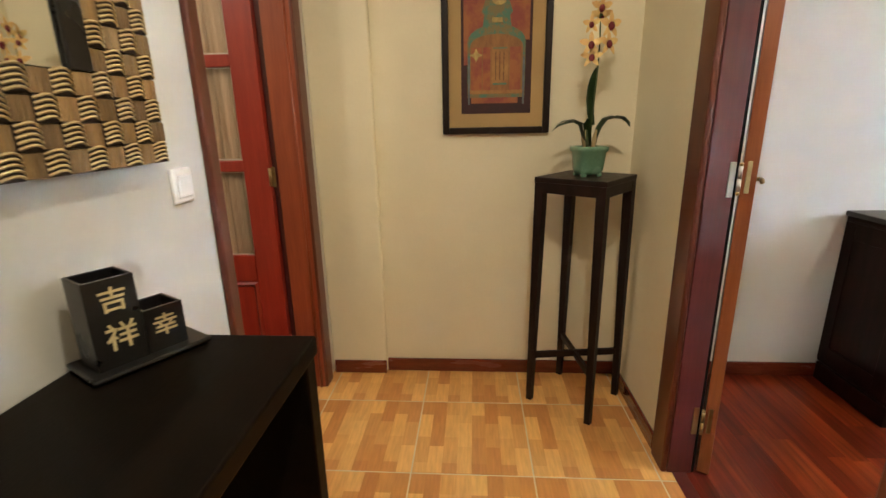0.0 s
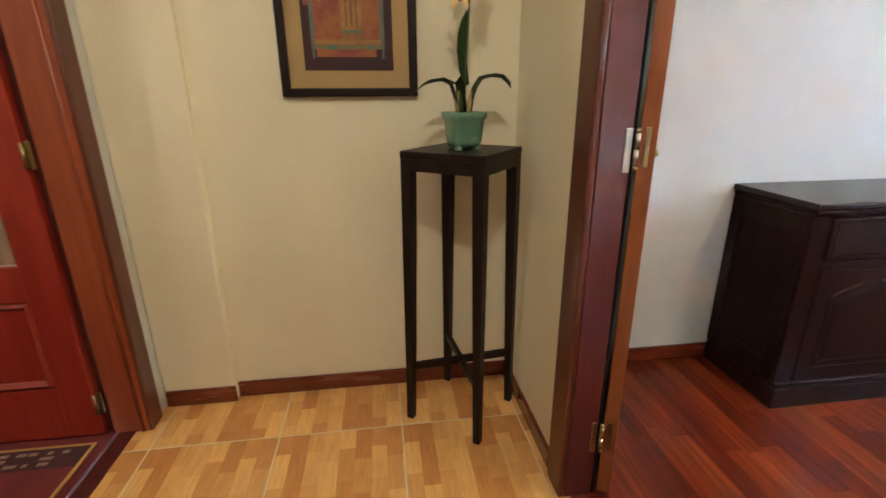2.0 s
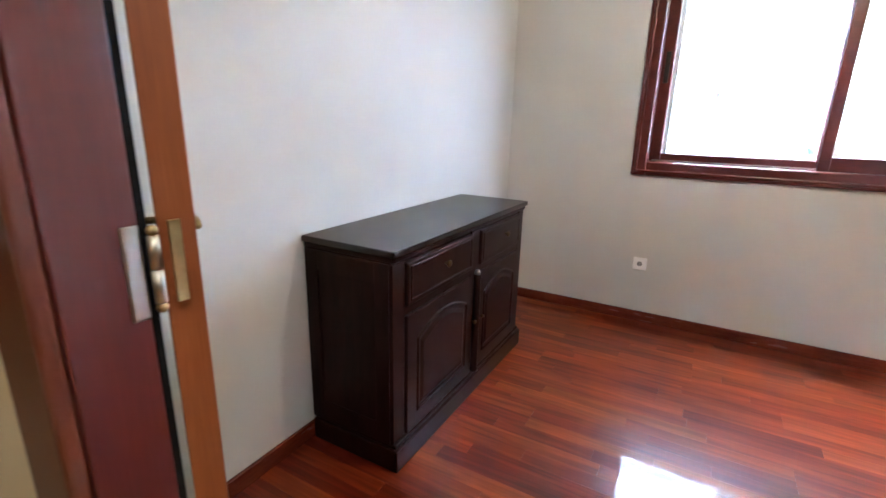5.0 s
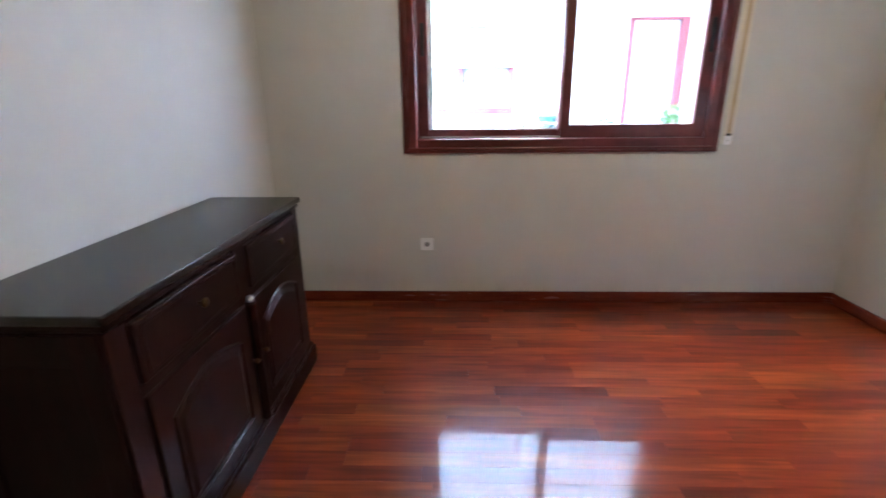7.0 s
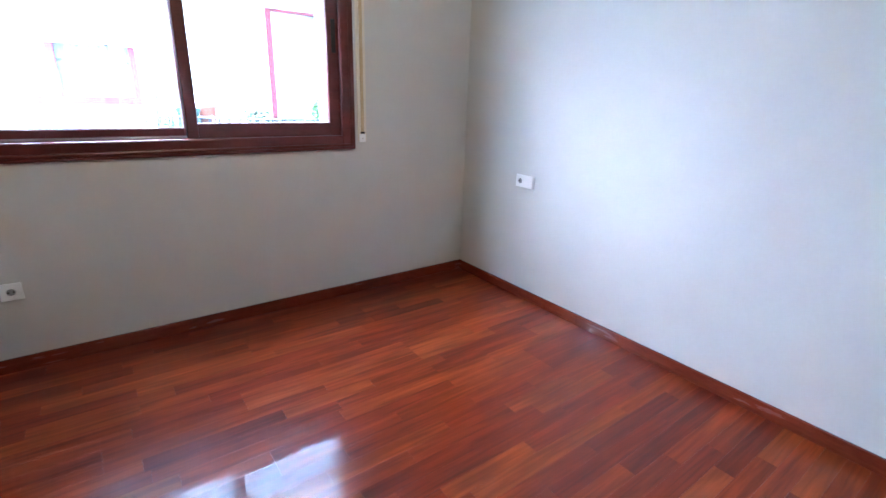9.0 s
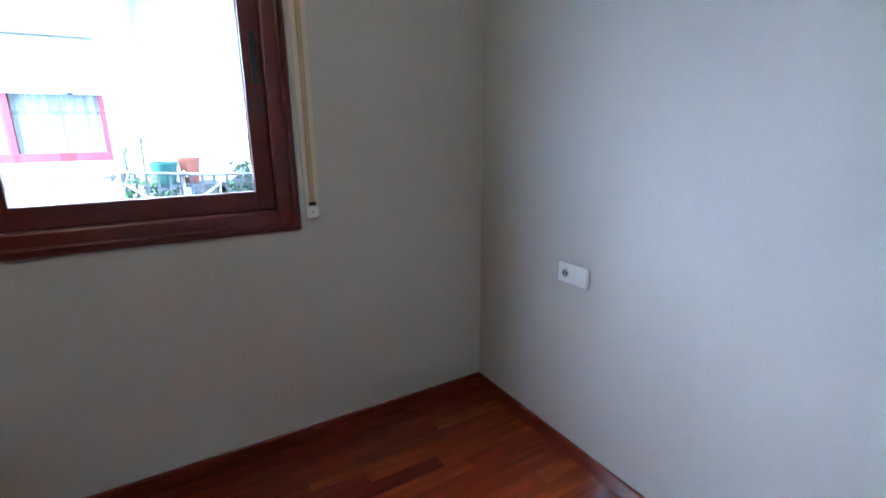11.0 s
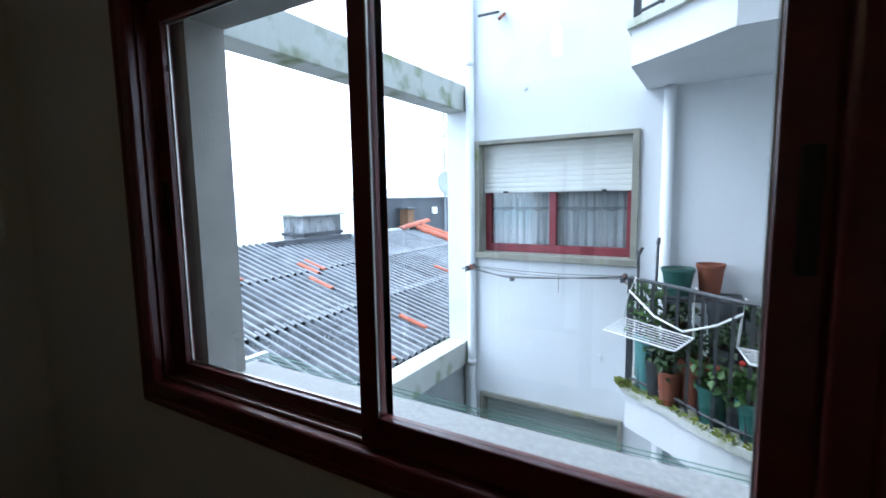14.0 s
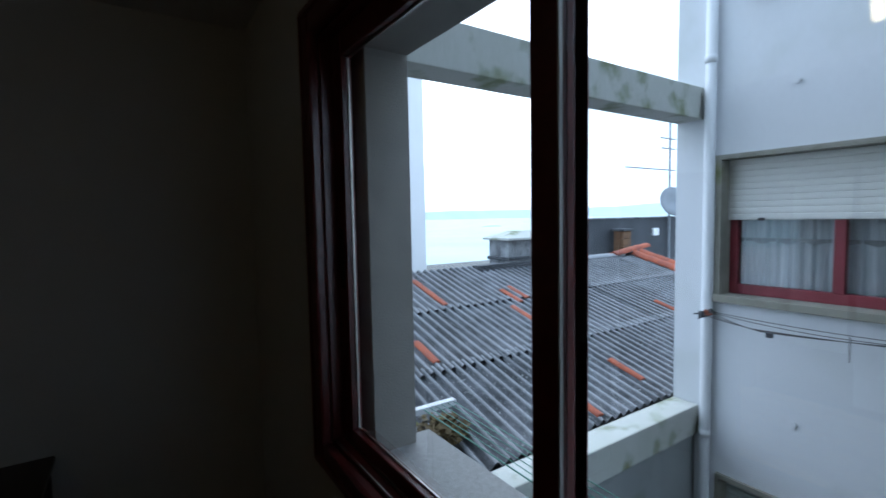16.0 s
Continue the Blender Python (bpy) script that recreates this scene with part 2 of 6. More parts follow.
CREAM_PLASTIC = surface("cream_plastic", (0.72, 0.66, 0.53), rough=0.45, spread=0.06, bump=0.02)
STRAP = surface("woven_strap", (0.60, 0.47, 0.28), (0.48, 0.36, 0.20), rough=0.8, fine=300, bump=0.3)
BLACK_PLASTIC = surface("black_plastic", (0.012, 0.012, 0.014), rough=0.4, bump=0.03)
GAP_SHADE = surface("gap_shade_black", (0.008, 0.008, 0.008), rough=0.9, spec=0.05, spread=0.2)
BEVEL_GLINT = surface("bevel_glint_pale", (0.62, 0.53, 0.43), rough=0.4, spread=0.15)
GLASS = clear_glass("window_glass")
DOOR_GLASS = clear_glass("bevelled_door_glass", (0.93, 0.92, 0.88, 1))
MIRROR = principled("mirror_silver")[0]
MIRROR.node_tree.nodes["Principled BSDF"].inputs["Metallic"].default_value = 1.0
MIRROR.node_tree.nodes["Principled BSDF"].inputs["Roughness"].default_value = 0.02
MIRROR.node_tree.nodes["Principled BSDF"].inputs["Base Color"].default_value = (0.85, 0.87, 0.84, 1)
WOVEN_LIGHT = surface("pale_carved_wood", (0.27, 0.165, 0.058), (0.15, 0.09, 0.03), rough=0.6, fine=60, per_piece=0.25, bump=0.25, stretch=(8, 8, 1))
WOVEN_DARK = surface("dark_carved_wood", (0.19, 0.115, 0.04), (0.10, 0.06, 0.02), rough=0.6, fine=60, per_piece=0.25, bump=0.25, stretch=(8, 8, 1))
WOVEN_BED = surface("dark_bed_wood", (0.030, 0.018, 0.008), (0.018, 0.010, 0.005), rough=0.7)
CANE = surface("pale_cane", (0.56, 0.44, 0.23), (0.38, 0.27, 0.12), rough=0.6, fine=80, bump=0.2)
PLANK = plank_material("strip_parquet")
TILE = tile_material("wood_print_tile")
GROUT = surface("pale_grout", (0.78, 0.64, 0.42), rough=0.8, spread=0.15)
DARK_GAP = surface("dark_floor_gap", (0.05, 0.012, 0.008), rough=0.7)
CELADON = surface("celadon_glaze", (0.20, 0.36, 0.24), (0.15, 0.28, 0.18), rough=0.25, coat=0.4, bump=0.04)
LEAF = surface("orchid_leaf", (0.035, 0.085, 0.015), (0.02, 0.05, 0.01), rough=0.4, bump=0.1)
STEM = surface("orchid_stem", (0.09, 0.12, 0.03), (0.05, 0.07, 0.02), rough=0.5)
PETAL = surface("yellow_petal", (0.80, 0.62, 0.22), (0.72, 0.42, 0.16), rough=0.6, scale=30)
LIP = surface("maroon_lip", (0.18, 0.015, 0.02), rough=0.5)
MOSS_FILL = surface("dry_moss", (0.16, 0.12, 0.05), (0.09, 0.065, 0.03), rough=0.9, fine=200, bump=0.6)
MAT_BOARD = surface("tan_mat_board", (0.46, 0.31, 0.13), (0.42, 0.28, 0.115), rough=0.85, bump=0.05)
ART_GROUND = surface("painted_orange_ground", (0.34, 0.12, 0.04), (0.25, 0.055, 0.04), rough=0.7, scale=9, fine=45, low=0.42, high=0.58)
ART_DARK = surface("painted_plum_border", (0.055, 0.016, 0.015), (0.030, 0.010, 0.012), rough=0.7, scale=14)
ART_TEAL = surface("painted_teal", (0.08, 0.19, 0.13), (0.20, 0.15, 0.06), rough=0.7, scale=25, low=0.44, high=0.56)
ART_DOOR = surface("painted_brown_door", (0.34, 0.16, 0.05), (0.22, 0.10, 0.035), rough=0.7, scale=12, stretch=(4, 4, 1))
ART_SLATE = surface("painted_slate", (0.16, 0.19, 0.19), (0.09, 0.10, 0.11), rough=0.7, scale=30)
ART_GOLD_DEEP = surface("painted_ochre", (0.40, 0.21, 0.06), (0.28, 0.12, 0.04), rough=0.7, scale=20)
ART_GOLD = surface("painted_gold", (0.55, 0.40, 0.12), (0.3, 0.2, 0.06), rough=0.6, scale=30)
RUG_RED = surface("rug_red_pile", (0.20, 0.022, 0.020), (0.12, 0.014, 0.012), rough=0.95, fine=400, bump=0.5)
RUG_DARK = surface("rug_dark_band", (0.075, 0.018, 0.020), rough=0.95, fine=400, bump=0.5)
RUG_GOLD = surface("rug_gold_edge", (0.55, 0.28, 0.07), rough=0.95, fine=400, bump=0.5)
RUG_PALE = surface("rug_pale_motif", (0.34, 0.22, 0.16), rough=0.95, fine=400, bump=0.5)
CURTAIN = surface("striped_sheer_curtain", (0.62, 0.43, 0.29), (0.29, 0.18, 0.105), rough=0.9, scale=3, fine=8, stretch=(14, 1, 0.3), bump=0.1)
FACADE = surface("white_plaster_render", (0.72, 0.74, 0.76), (0.66, 0.68, 0.70), rough=0.85, scale=0.8, fine=40, bump=0.15, stretch=(1, 1, 0.45), grime=((0.60, 0.63, 0.62), 1.3, 0.58))
BRIGHT_PLASTER = surface("fresh_white_plaster", (0.90, 0.90, 0.89), (0.87, 0.87, 0.86), rough=0.8, scale=0.6, fine=30, bump=0.1)
CONCRETE = surface("weathered_concrete", (0.55, 0.56, 0.53), (0.46, 0.48, 0.43), rough=0.9, scale=3, fine=60, bump=0.3, stretch=(1, 1, 0.35), grime=((0.21, 0.24, 0.13), 4.5, 0.53))
PLASTER = surface("rough_grey_plaster", (0.30, 0.285, 0.26), (0.23, 0.22, 0.20), rough=0.95, scale=14, fine=220, bump=0.7)
GRANITE = surface("pale_granite_sill", (0.36, 0.355, 0.34), (0.25, 0.245, 0.235), rough=0.6, scale=70, fine=320, bump=0.15)
MOSSY_STONE = surface("mossy_stone_surround", (0.33, 0.32, 0.28), (0.22, 0.215, 0.175), rough=0.9, scale=5, fine=80, bump=0.3, grime=((0.16, 0.18, 0.07), 5, 0.58))
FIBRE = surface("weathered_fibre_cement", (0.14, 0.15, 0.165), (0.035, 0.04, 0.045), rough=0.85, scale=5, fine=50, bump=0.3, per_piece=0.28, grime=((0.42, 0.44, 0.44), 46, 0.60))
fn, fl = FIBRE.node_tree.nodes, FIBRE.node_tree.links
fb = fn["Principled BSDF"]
# base colour goes paler towards the wave crests, by local height
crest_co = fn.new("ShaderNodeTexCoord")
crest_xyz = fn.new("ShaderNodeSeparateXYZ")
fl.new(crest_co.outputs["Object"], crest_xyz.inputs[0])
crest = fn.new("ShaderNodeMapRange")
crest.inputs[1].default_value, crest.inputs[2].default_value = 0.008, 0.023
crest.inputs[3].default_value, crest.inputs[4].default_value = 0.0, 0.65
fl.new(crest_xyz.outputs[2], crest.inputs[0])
crest_mix = fn.new("ShaderNodeMix")
crest_mix.data_type = "RGBA"
fl.new(crest.outputs[0], crest_mix.inputs["Factor"])
fl.new(fb.inputs["Base Color"].links[0].from_socket, crest_mix.inputs[6])
crest_mix.inputs[7].default_value = (0.34, 0.36, 0.38, 1)
fl.new(crest_mix.outputs[2], fb.inputs["Base Color"])
CLAY = surface("orange_clay_tile", (0.40, 0.105, 0.05), (0.24, 0.07, 0.045), rough=0.85, scale=6, fine=70, bump=0.3, per_piece=0.15)
SHUTTER = surface("white_roller_slat", (0.74, 0.74, 0.70), rough=0.5, spread=0.06, bump=0.03)
SHUTTER_GREEN = surface("grey_green_roller_slat", (0.42, 0.47, 0.44), rough=0.5, spread=0.08, bump=0.03)
RED_FRAME = surface("painted_red_frame", (0.24, 0.035, 0.05), (0.17, 0.025, 0.035), rough=0.45, bump=0.05)
LACE = surface("white_lace_curtain", (0.56, 0.61, 0.63), (0.34, 0.40, 0.44), rough=0.95, scale=3, fine=14, stretch=(10, 10, 0.4))
LACE_BAND = surface("grey_lace_band", (0.30, 0.33, 0.34), (0.2, 0.22, 0.23), rough=0.95, scale=40)
# near-black base stands for the shade of the rooms behind the windows
ROOM_SHADE = surface("painted_room_shade", (0.05, 0.05, 0.055), rough=0.9)
PIPE = surface("white_pvc_pipe", (0.72, 0.74, 0.76), rough=0.45, spread=0.05, bump=0.03)
IRON = surface("dark_painted_iron", (0.055, 0.06, 0.068), (0.035, 0.037, 0.042), rough=0.5, bump=0.1)
WIRE_WHITE = surface("white_coated_wire", (0.75, 0.76, 0.76), rough=0.4, spread=0.06, bump=0.03)
ROPE = surface("green_plastic_line", (0.10, 0.28, 0.21), rough=0.5, spread=0.2)
ROPE_GREY = surface("grey_rope", (0.12, 0.12, 0.12), rough=0.8)
POT_GREEN = surface("green_plastic_pot", (0.02, 0.10, 0.085), rough=0.5, spread=0.2, bump=0.05)
POT_TEAL = surface("teal_plastic_pot", (0.10, 0.27, 0.27), rough=0.5, spread=0.2, bump=0.05)
POT_CLAY = surface("terracotta_pot", (0.26, 0.075, 0.038), (0.18, 0.055, 0.032), rough=0.8, bump=0.15)
POT_BLUE = surface("blue_plastic_pot", (0.03, 0.08, 0.24), rough=0.5, spread=0.2)
POT_DARK = surface("dark_plastic_tub", (0.03, 0.035, 0.04), rough=0.55, spread=0.2)
SOIL = surface("potting_soil", (0.035, 0.025, 0.018), rough=0.95, fine=200, bump=0.6)
GREENERY = surface("balcony_leaf", (0.07, 0.165, 0.028), (0.03, 0.075, 0.016), rough=0.5, scale=20)
GREENERY_DEEP = surface("deep_green_leaf", (0.035, 0.085, 0.02), (0.015, 0.035, 0.011), rough=0.5, scale=20)
RED_BLOOM = surface("red_bloom", (0.45, 0.03, 0.02), rough=0.6)
MOSS = surface("green_moss", (0.22, 0.27, 0.04), (0.11, 0.13, 0.025), rough=0.95, fine=150, bump=0.6)
DAMP_WALL = surface("damp_stained_render", (0.30, 0.315, 0.315), (0.21, 0.225, 0.225), rough=0.9, scale=2.5, fine=50, bump=0.25, stretch=(1, 1, 0.3), grime=((0.13, 0.16, 0.09), 2.0, 0.62))
GALV = surface("galvanised_tube", (0.30, 0.32, 0.34), rough=0.5, spread=0.2)
SOOTY_WALL = surface("sooty_grey_render", (0.36, 0.37, 0.38), (0.07, 0.075, 0.08), rough=0.9, scale=5, fine=30, bump=0.3, stretch=(1, 1, 0.6))
DARK_WALL = surface("dark_weathered_wall", (0.085, 0.09, 0.098), (0.055, 0.06, 0.066), rough=0.9, scale=2, fine=40, bump=0.2)
BRICKS = surface("old_brick", (0.22, 0.11, 0.05), (0.12, 0.07, 0.04), rough=0.9, scale=12, bump=0.3)
SEA = surface("grey_green_sea", (0.22, 0.36, 0.38), (0.19, 0.32, 0.34), rough=0.35, scale=0.02, fine=0.3, bump=0.0)
# haze of the distance is mixed into this pale bluish colour
HILL = surface("haze_tinted_hills", (0.58, 0.66, 0.70), (0.52, 0.60, 0.64), rough=1.0, scale=0.004, fine=0.03, bump=0.0)
GROUND = surface("grey_town_ground", (0.16, 0.16, 0.15), (0.11, 0.11, 0.10), rough=0.9, scale=0.3, fine=6, bump=0.1)
BULB = principled("lit_bulb")[0]
BULB.node_tree.nodes["Principled BSDF"].inputs["Emission Color"].default_value = (1.0, 0.77, 0.42, 1)
BULB.node_tree.nodes["Principled BSDF"].inputs["Emission Strength"].default_value = 4.2

# ---- mesh helpers ----
def mesh_object(name, bm, material, smooth=False):
    bmesh.ops.recalc_face_normals(bm, faces=bm.faces)
    me = bpy.data.meshes.new(name)
    bm.to_mesh(me)
    bm.free()
    for m in (material if isinstance(material, (list, tuple)) else [material]):
        me.materials.append(m)
    if smooth:
        for p in me.polygons:
            p.use_smooth = True
    return new(name, me)

def part(name, bm, material, parent, label="", smooth=False, at=None):
    ob = mesh_object(name, bm, material, smooth)
    ob.parent = parent
    if at is not None:
        ob.matrix_basis = at
    if label:
        tagged(ob, label)
    return ob

def shared(name, me, parent, m):
    ob = new(name, me)
    ob.parent, ob.matrix_basis = parent, m
    return ob

def thing(name, place, label, category, group="", turn=0.0, kind=""):
    ob = new(name)
    ob.empty_display_size = 0.1
    ob.matrix_basis = pose(*place, 0, 0, turn)
    return tagged(ob, label, category, group, kind)

def structure(name, bm, material, label="", smooth=False):
    return tagged(mesh_object(name, bm, material, smooth), label, "", "", "structure")

def block(bm, x0, x1, y0, y1, z0, z1, bevel=0.0, seg=2, index=0):
    made = bmesh.ops.create_cube(bm, size=1.0)["verts"]
    for v in made:
        v.co = Vector(((x0 + x1) / 2 + v.co.x * (x1 - x0), (y0 + y1) / 2 + v.co.y * (y1 - y0), (z0 + z1) / 2 + v.co.z * (z1 - z0)))
    faces = {f for v in made for f in v.link_faces}
    for f in faces:
        f.material_index = index
    if bevel > 0:
        edges = list({e for v in made for e in v.link_edges})
        bmesh.ops.bevel(bm, geom=edges, offset=bevel, segments=seg, profile=0.5, affect="EDGES")
    return bm

def slab(x0, x1, y0, y1, z0, z1, bevel=0.0, seg=2):
    return block(bmesh.new(), x0, x1, y0, y1, z0, z1, bevel, seg)

def rod(bm, a, b, r0, r1=None, seg=10, cap=True):
    a, b = Vector(a), Vector(b)
    r1 = r0 if r1 is None else r1
    q = (b - a).to_track_quat("Z", "Y")
    rings = []
    for p, r in ((a, r0), (b, r1)):
        rings.append([bm.verts.new(p + q @ Vector((r * math.cos(2 * math.pi * i / seg), r * math.sin(2 * math.pi * i / seg), 0))) for i in range(seg)])
    for i in range(seg):
        bm.faces.new((rings[0][i], rings[0][(i + 1) % seg], rings[1][(i + 1) % seg], rings[1][i]))
    if cap:
        bm.faces.new(rings[0][::-1])
        bm.faces.new(rings[1])
    return bm

def sweep(bm, points, r, seg=6, ends=True):
    """A tube along a line of points; r may be one radius or one for each point."""
    pts = [Vector(p) for p in points]
    rr = r if isinstance(r, (list, tuple)) else [r] * len(pts)
    rings, up = [], Vector((0, 0, 1))
    for i, p in enumerate(pts):
        d = (pts[min(i + 1, len(pts) - 1)] - pts[max(i - 1, 0)]).normalized()
        side = d.cross(up if abs(d.z) < 0.95 else Vector((1, 0, 0))).normalized()
        over = side.cross(d)
        rings.append([bm.verts.new(p + rr[i] * (math.cos(2 * math.pi * k / seg) * side + math.sin(2 * math.pi * k / seg) * over)) for k in range(seg)])
    for a, b in zip(rings, rings[1:]):
        for k in range(seg):
            bm.faces.new((a[k], a[(k + 1) % seg], b[(k + 1) % seg], b[k]))
    if ends:
        bm.faces.new(rings[0][::-1])
        bm.faces.new(rings[-1])
    return bm

def lathe(bm, profile, seg=24, turn=0.0, centre=(0, 0)):
    rings = []
    for r, z in profile:
        rings.append([bm.verts.new((centre[0] + r * math.cos(turn + 2 * math.pi * k / seg), centre[1] + r * math.sin(turn + 2 * math.pi * k / seg), z)) for k in range(seg)])
    for a, b in zip(rings, rings[1:]):
        for k in range(seg):
            bm.faces.new((a[k], a[(k + 1) % seg], b[(k + 1) % seg], b[k]))
    bm.faces.new(rings[0][::-1])
    bm.faces.new(rings[-1])
    return bm

def prism(bm, outline, y0, y1):
    """A plate with an outline of (x, z), from y0 to y1."""
    a = [bm.verts.new((x, y0, z)) for x, z in outline]
    b = [bm.verts.new((x, y1, z)) for x, z in outline]
    n = len(outline)
    bm.faces.new(a)
    bm.faces.new(b[::-1])
    for i in range(n):
        bm.faces.new((a[i], b[i], b[(i + 1) % n], a[(i + 1) % n]))
    return bm

def ring_frame(bm, axis, d0, d1, a0, a1, z0, z1, w, bevel=0.004):
    """Four bars round an opening a0..a1 by z0..z1 (outer size), w wide, from depth d0 to d1 along axis."""
    for u0, u1, v0, v1 in ((a0, a0 + w, z0, z1), (a1 - w, a1, z0, z1), (a0 + w, a1 - w, z0, z0 + w), (a0 + w, a1 - w, z1 - w, z1)):
        if axis == "x":
            block(bm, d0, d1, u0, u1, v0, v1, bevel)
        else:
            block(bm, u0, u1, d0, d1, v0, v1, bevel)
    return bm

def wall_with_hole(axis, d0, d1, a0, a1, z0, z1, h0, h1, hz0, hz1):
    bm = bmesh.new()
    for u0, u1, v0, v1 in ((a0, h0, z0, z1), (h1, a1, z0, z1), (h0, h1, z0, hz0), (h0, h1, hz1, z1)):
        if u1 - u0 > 1e-4 and v1 - v0 > 1e-4:
            if axis == "x":
                block(bm, d0, d1, u0, u1, v0, v1)
            else:
                block(bm, u0, u1, d0, d1, v0, v1)
    return bm

# ---- setting: plan ----
CEIL = 2.60
HALL_W, HALL_E = -0.527, 0.965            # faces of the hall's walls
ROOM_W, ROOM_E = 1.050, 4.005            # faces of the room's walls
NORTH, SOUTH_ROOM, SOUTH_HALL = 2.20, -1.425, -1.70
DOOR_Y0, DOOR_Y1, DOOR_H = 0.630, 1.485, 2.05
SIDE_Y0, SIDE_Y1 = 1.262, 2.00
WIN_Y0, WIN_Y1, WIN_Z0, WIN_Z1 = -0.445, 1.28, 1.062, 2.285
OUT = 4.26

structure("wall_north_hall", slab(-0.65, 1.0145, NORTH - 0.015, NORTH + 0.15, -0.1, CEIL), CREAM_WALL, "cream painted hall wall with a shallow pilaster")
structure("wall_north_room", slab(1.015, OUT, NORTH, NORTH + 0.15, -0.1, CEIL), WHITE_WALL, "white painted room wall behind the sideboard")
structure("pilaster", slab(HALL_W, -0.232, NORTH - 0.046, NORTH - 0.012, 0, CEIL, 0.010, 3), CREAM_WALL, "shallow cream pilaster on the hall wall")
structure("wall_partition", wall_with_hole("x", HALL_E, 1.015, SOUTH_HALL, NORTH, 0, CEIL, DOOR_Y0, DOOR_Y1, 0, DOOR_H), CREAM_WALL, "cream hall side of the partition wall with a doorway")
structure("wall_partition_room", wall_with_hole("x", 1.015, ROOM_W, SOUTH_ROOM, NORTH, 0, CEIL, DOOR_Y0, DOOR_Y1, 0, DOOR_H), WHITE_WALL, "white room side of the partition wall")
structure("wall_west_hall", wall_with_hole("x", HALL_W - 0.12, HALL_W, SOUTH_HALL, NORTH - 0.015, 0, CEIL, SIDE_Y0, SIDE_Y1, 0, DOOR_H), WHITE_WALL, "white hall wall with the mirror and a side doorway")
structure("wall_south_hall", slab(HALL_W - 0.1, 1.015, SOUTH_HALL - 0.1, SOUTH_HALL, 0, CEIL), CREAM_WALL, "cream wall closing the hall")
structure("wall_south_room", slab(1.015, OUT, SOUTH_ROOM - 0.12, SOUTH_ROOM, 0, CEIL), WHITE_WALL, "white painted side wall of the room")
structure("wall_east_room", wall_with_hole("x", ROOM_E, 4.12, SOUTH_ROOM, NORTH, 0, CEIL, WIN_Y0, WIN_Y1, WIN_Z0, WIN_Z1), WHITE_WALL, "white painted window wall")
structure("wall_east_outer", wall_with_hole("x", 4.12, OUT, -6.0, NORTH, -9.0, 6.0, -0.40, 1.18, 1.03, 2.235), PLASTER, "rough grey plastered outer wall round the window")
structure("ceiling_hall", slab(-2.6, 1.015, SOUTH_HALL - 0.1, NORTH + 1.2, CEIL, CEIL + 0.12), CEILING, "plain white ceiling")
structure("ceiling_room", slab(1.015, OUT, SOUTH_ROOM - 0.12, NORTH + 0.15, CEIL, CEIL + 0.12), CEILING, "plain white ceiling")
# the side room that shows through the glazed door
structure("wall_side_room_north", slab(-2.6, -0.65, 3.2, 3.3, 0, CEIL), CREAM_WALL, "cream wall of the side room")
structure("wall_side_room_west", slab(-2.7, -2.6, 0.1, 3.3, 0, CEIL), CREAM_WALL, "cream wall of the side room")
structure("wall_side_room_south", slab(-2.6, -0.65, 0.0, 0.1, 0, CEIL), CREAM_WALL, "cream wall of the side room")
structure("wall_side_room_east", slab(-0.65, -0.55, NORTH + 0.15, 3.3, 0, CEIL), CREAM_WALL, "cream wall of the side room")
structure("side_room_floor", slab(-2.6, -0.655, 0.1, 3.2, -0.1, 0.0), RUG_RED, "dark red carpeted floor of the side room")

# ---- floors: bed and pieces come last ----
hall_floor = structure("floor_hall", slab(-0.64, 1.02, SOUTH_HALL, NORTH, -0.1, -0.0015), GROUT, "glazed tiles with a wood block print, pale joints")
room_floor = structure("floor_room", slab(1.02, ROOM_E, SOUTH_ROOM, NORTH, -0.1, -0.012), DARK_GAP, "glossy red-brown strip parquet floor")

# ---- baseboards ----
def baseboard(x0, x1, y0, y1, label="dark red varnished wooden baseboard"):
    structure("baseboard", slab(x0, x1, y0, y1, 0, 0.072, 0.004), BASE_WOOD, label)

baseboard(-0.232, HALL_E, NORTH - 0.029, NORTH - 0.015)
baseboard(HALL_W + 0.012, -0.234, NORTH - 0.060, NORTH - 0.046)
baseboard(HALL_E - 0.014, HALL_E, DOOR_Y1 + 0.10, NORTH - 0.030)
baseboard(HALL_E - 0.014, HALL_E, SOUTH_HALL, DOOR_Y0 - 0.10)
baseboard(HALL_W, HALL_W + 0.014, SOUTH_HALL, SIDE_Y0 - 0.047)
baseboard(ROOM_W + 0.015, ROOM_E, NORTH - 0.014, NORTH)
baseboard(ROOM_E - 0.014, ROOM_E, SOUTH_ROOM + 0.015, NORTH - 0.015)
baseboard(ROOM_W, ROOM_E, SOUTH_ROOM, SOUTH_ROOM + 0.014)
baseboard(ROOM_W, ROOM_W + 0.014, SOUTH_ROOM + 0.015, DOOR_Y0 - 0.10)

# ---- doorways ----
def casing_bar(name, x0, x1, y0, y1, z0, z1, parent, material):
    bm = slab(x0, x1, y0, y1, z0, z1, 0.007, 3)
    return part(name, bm, material, parent)

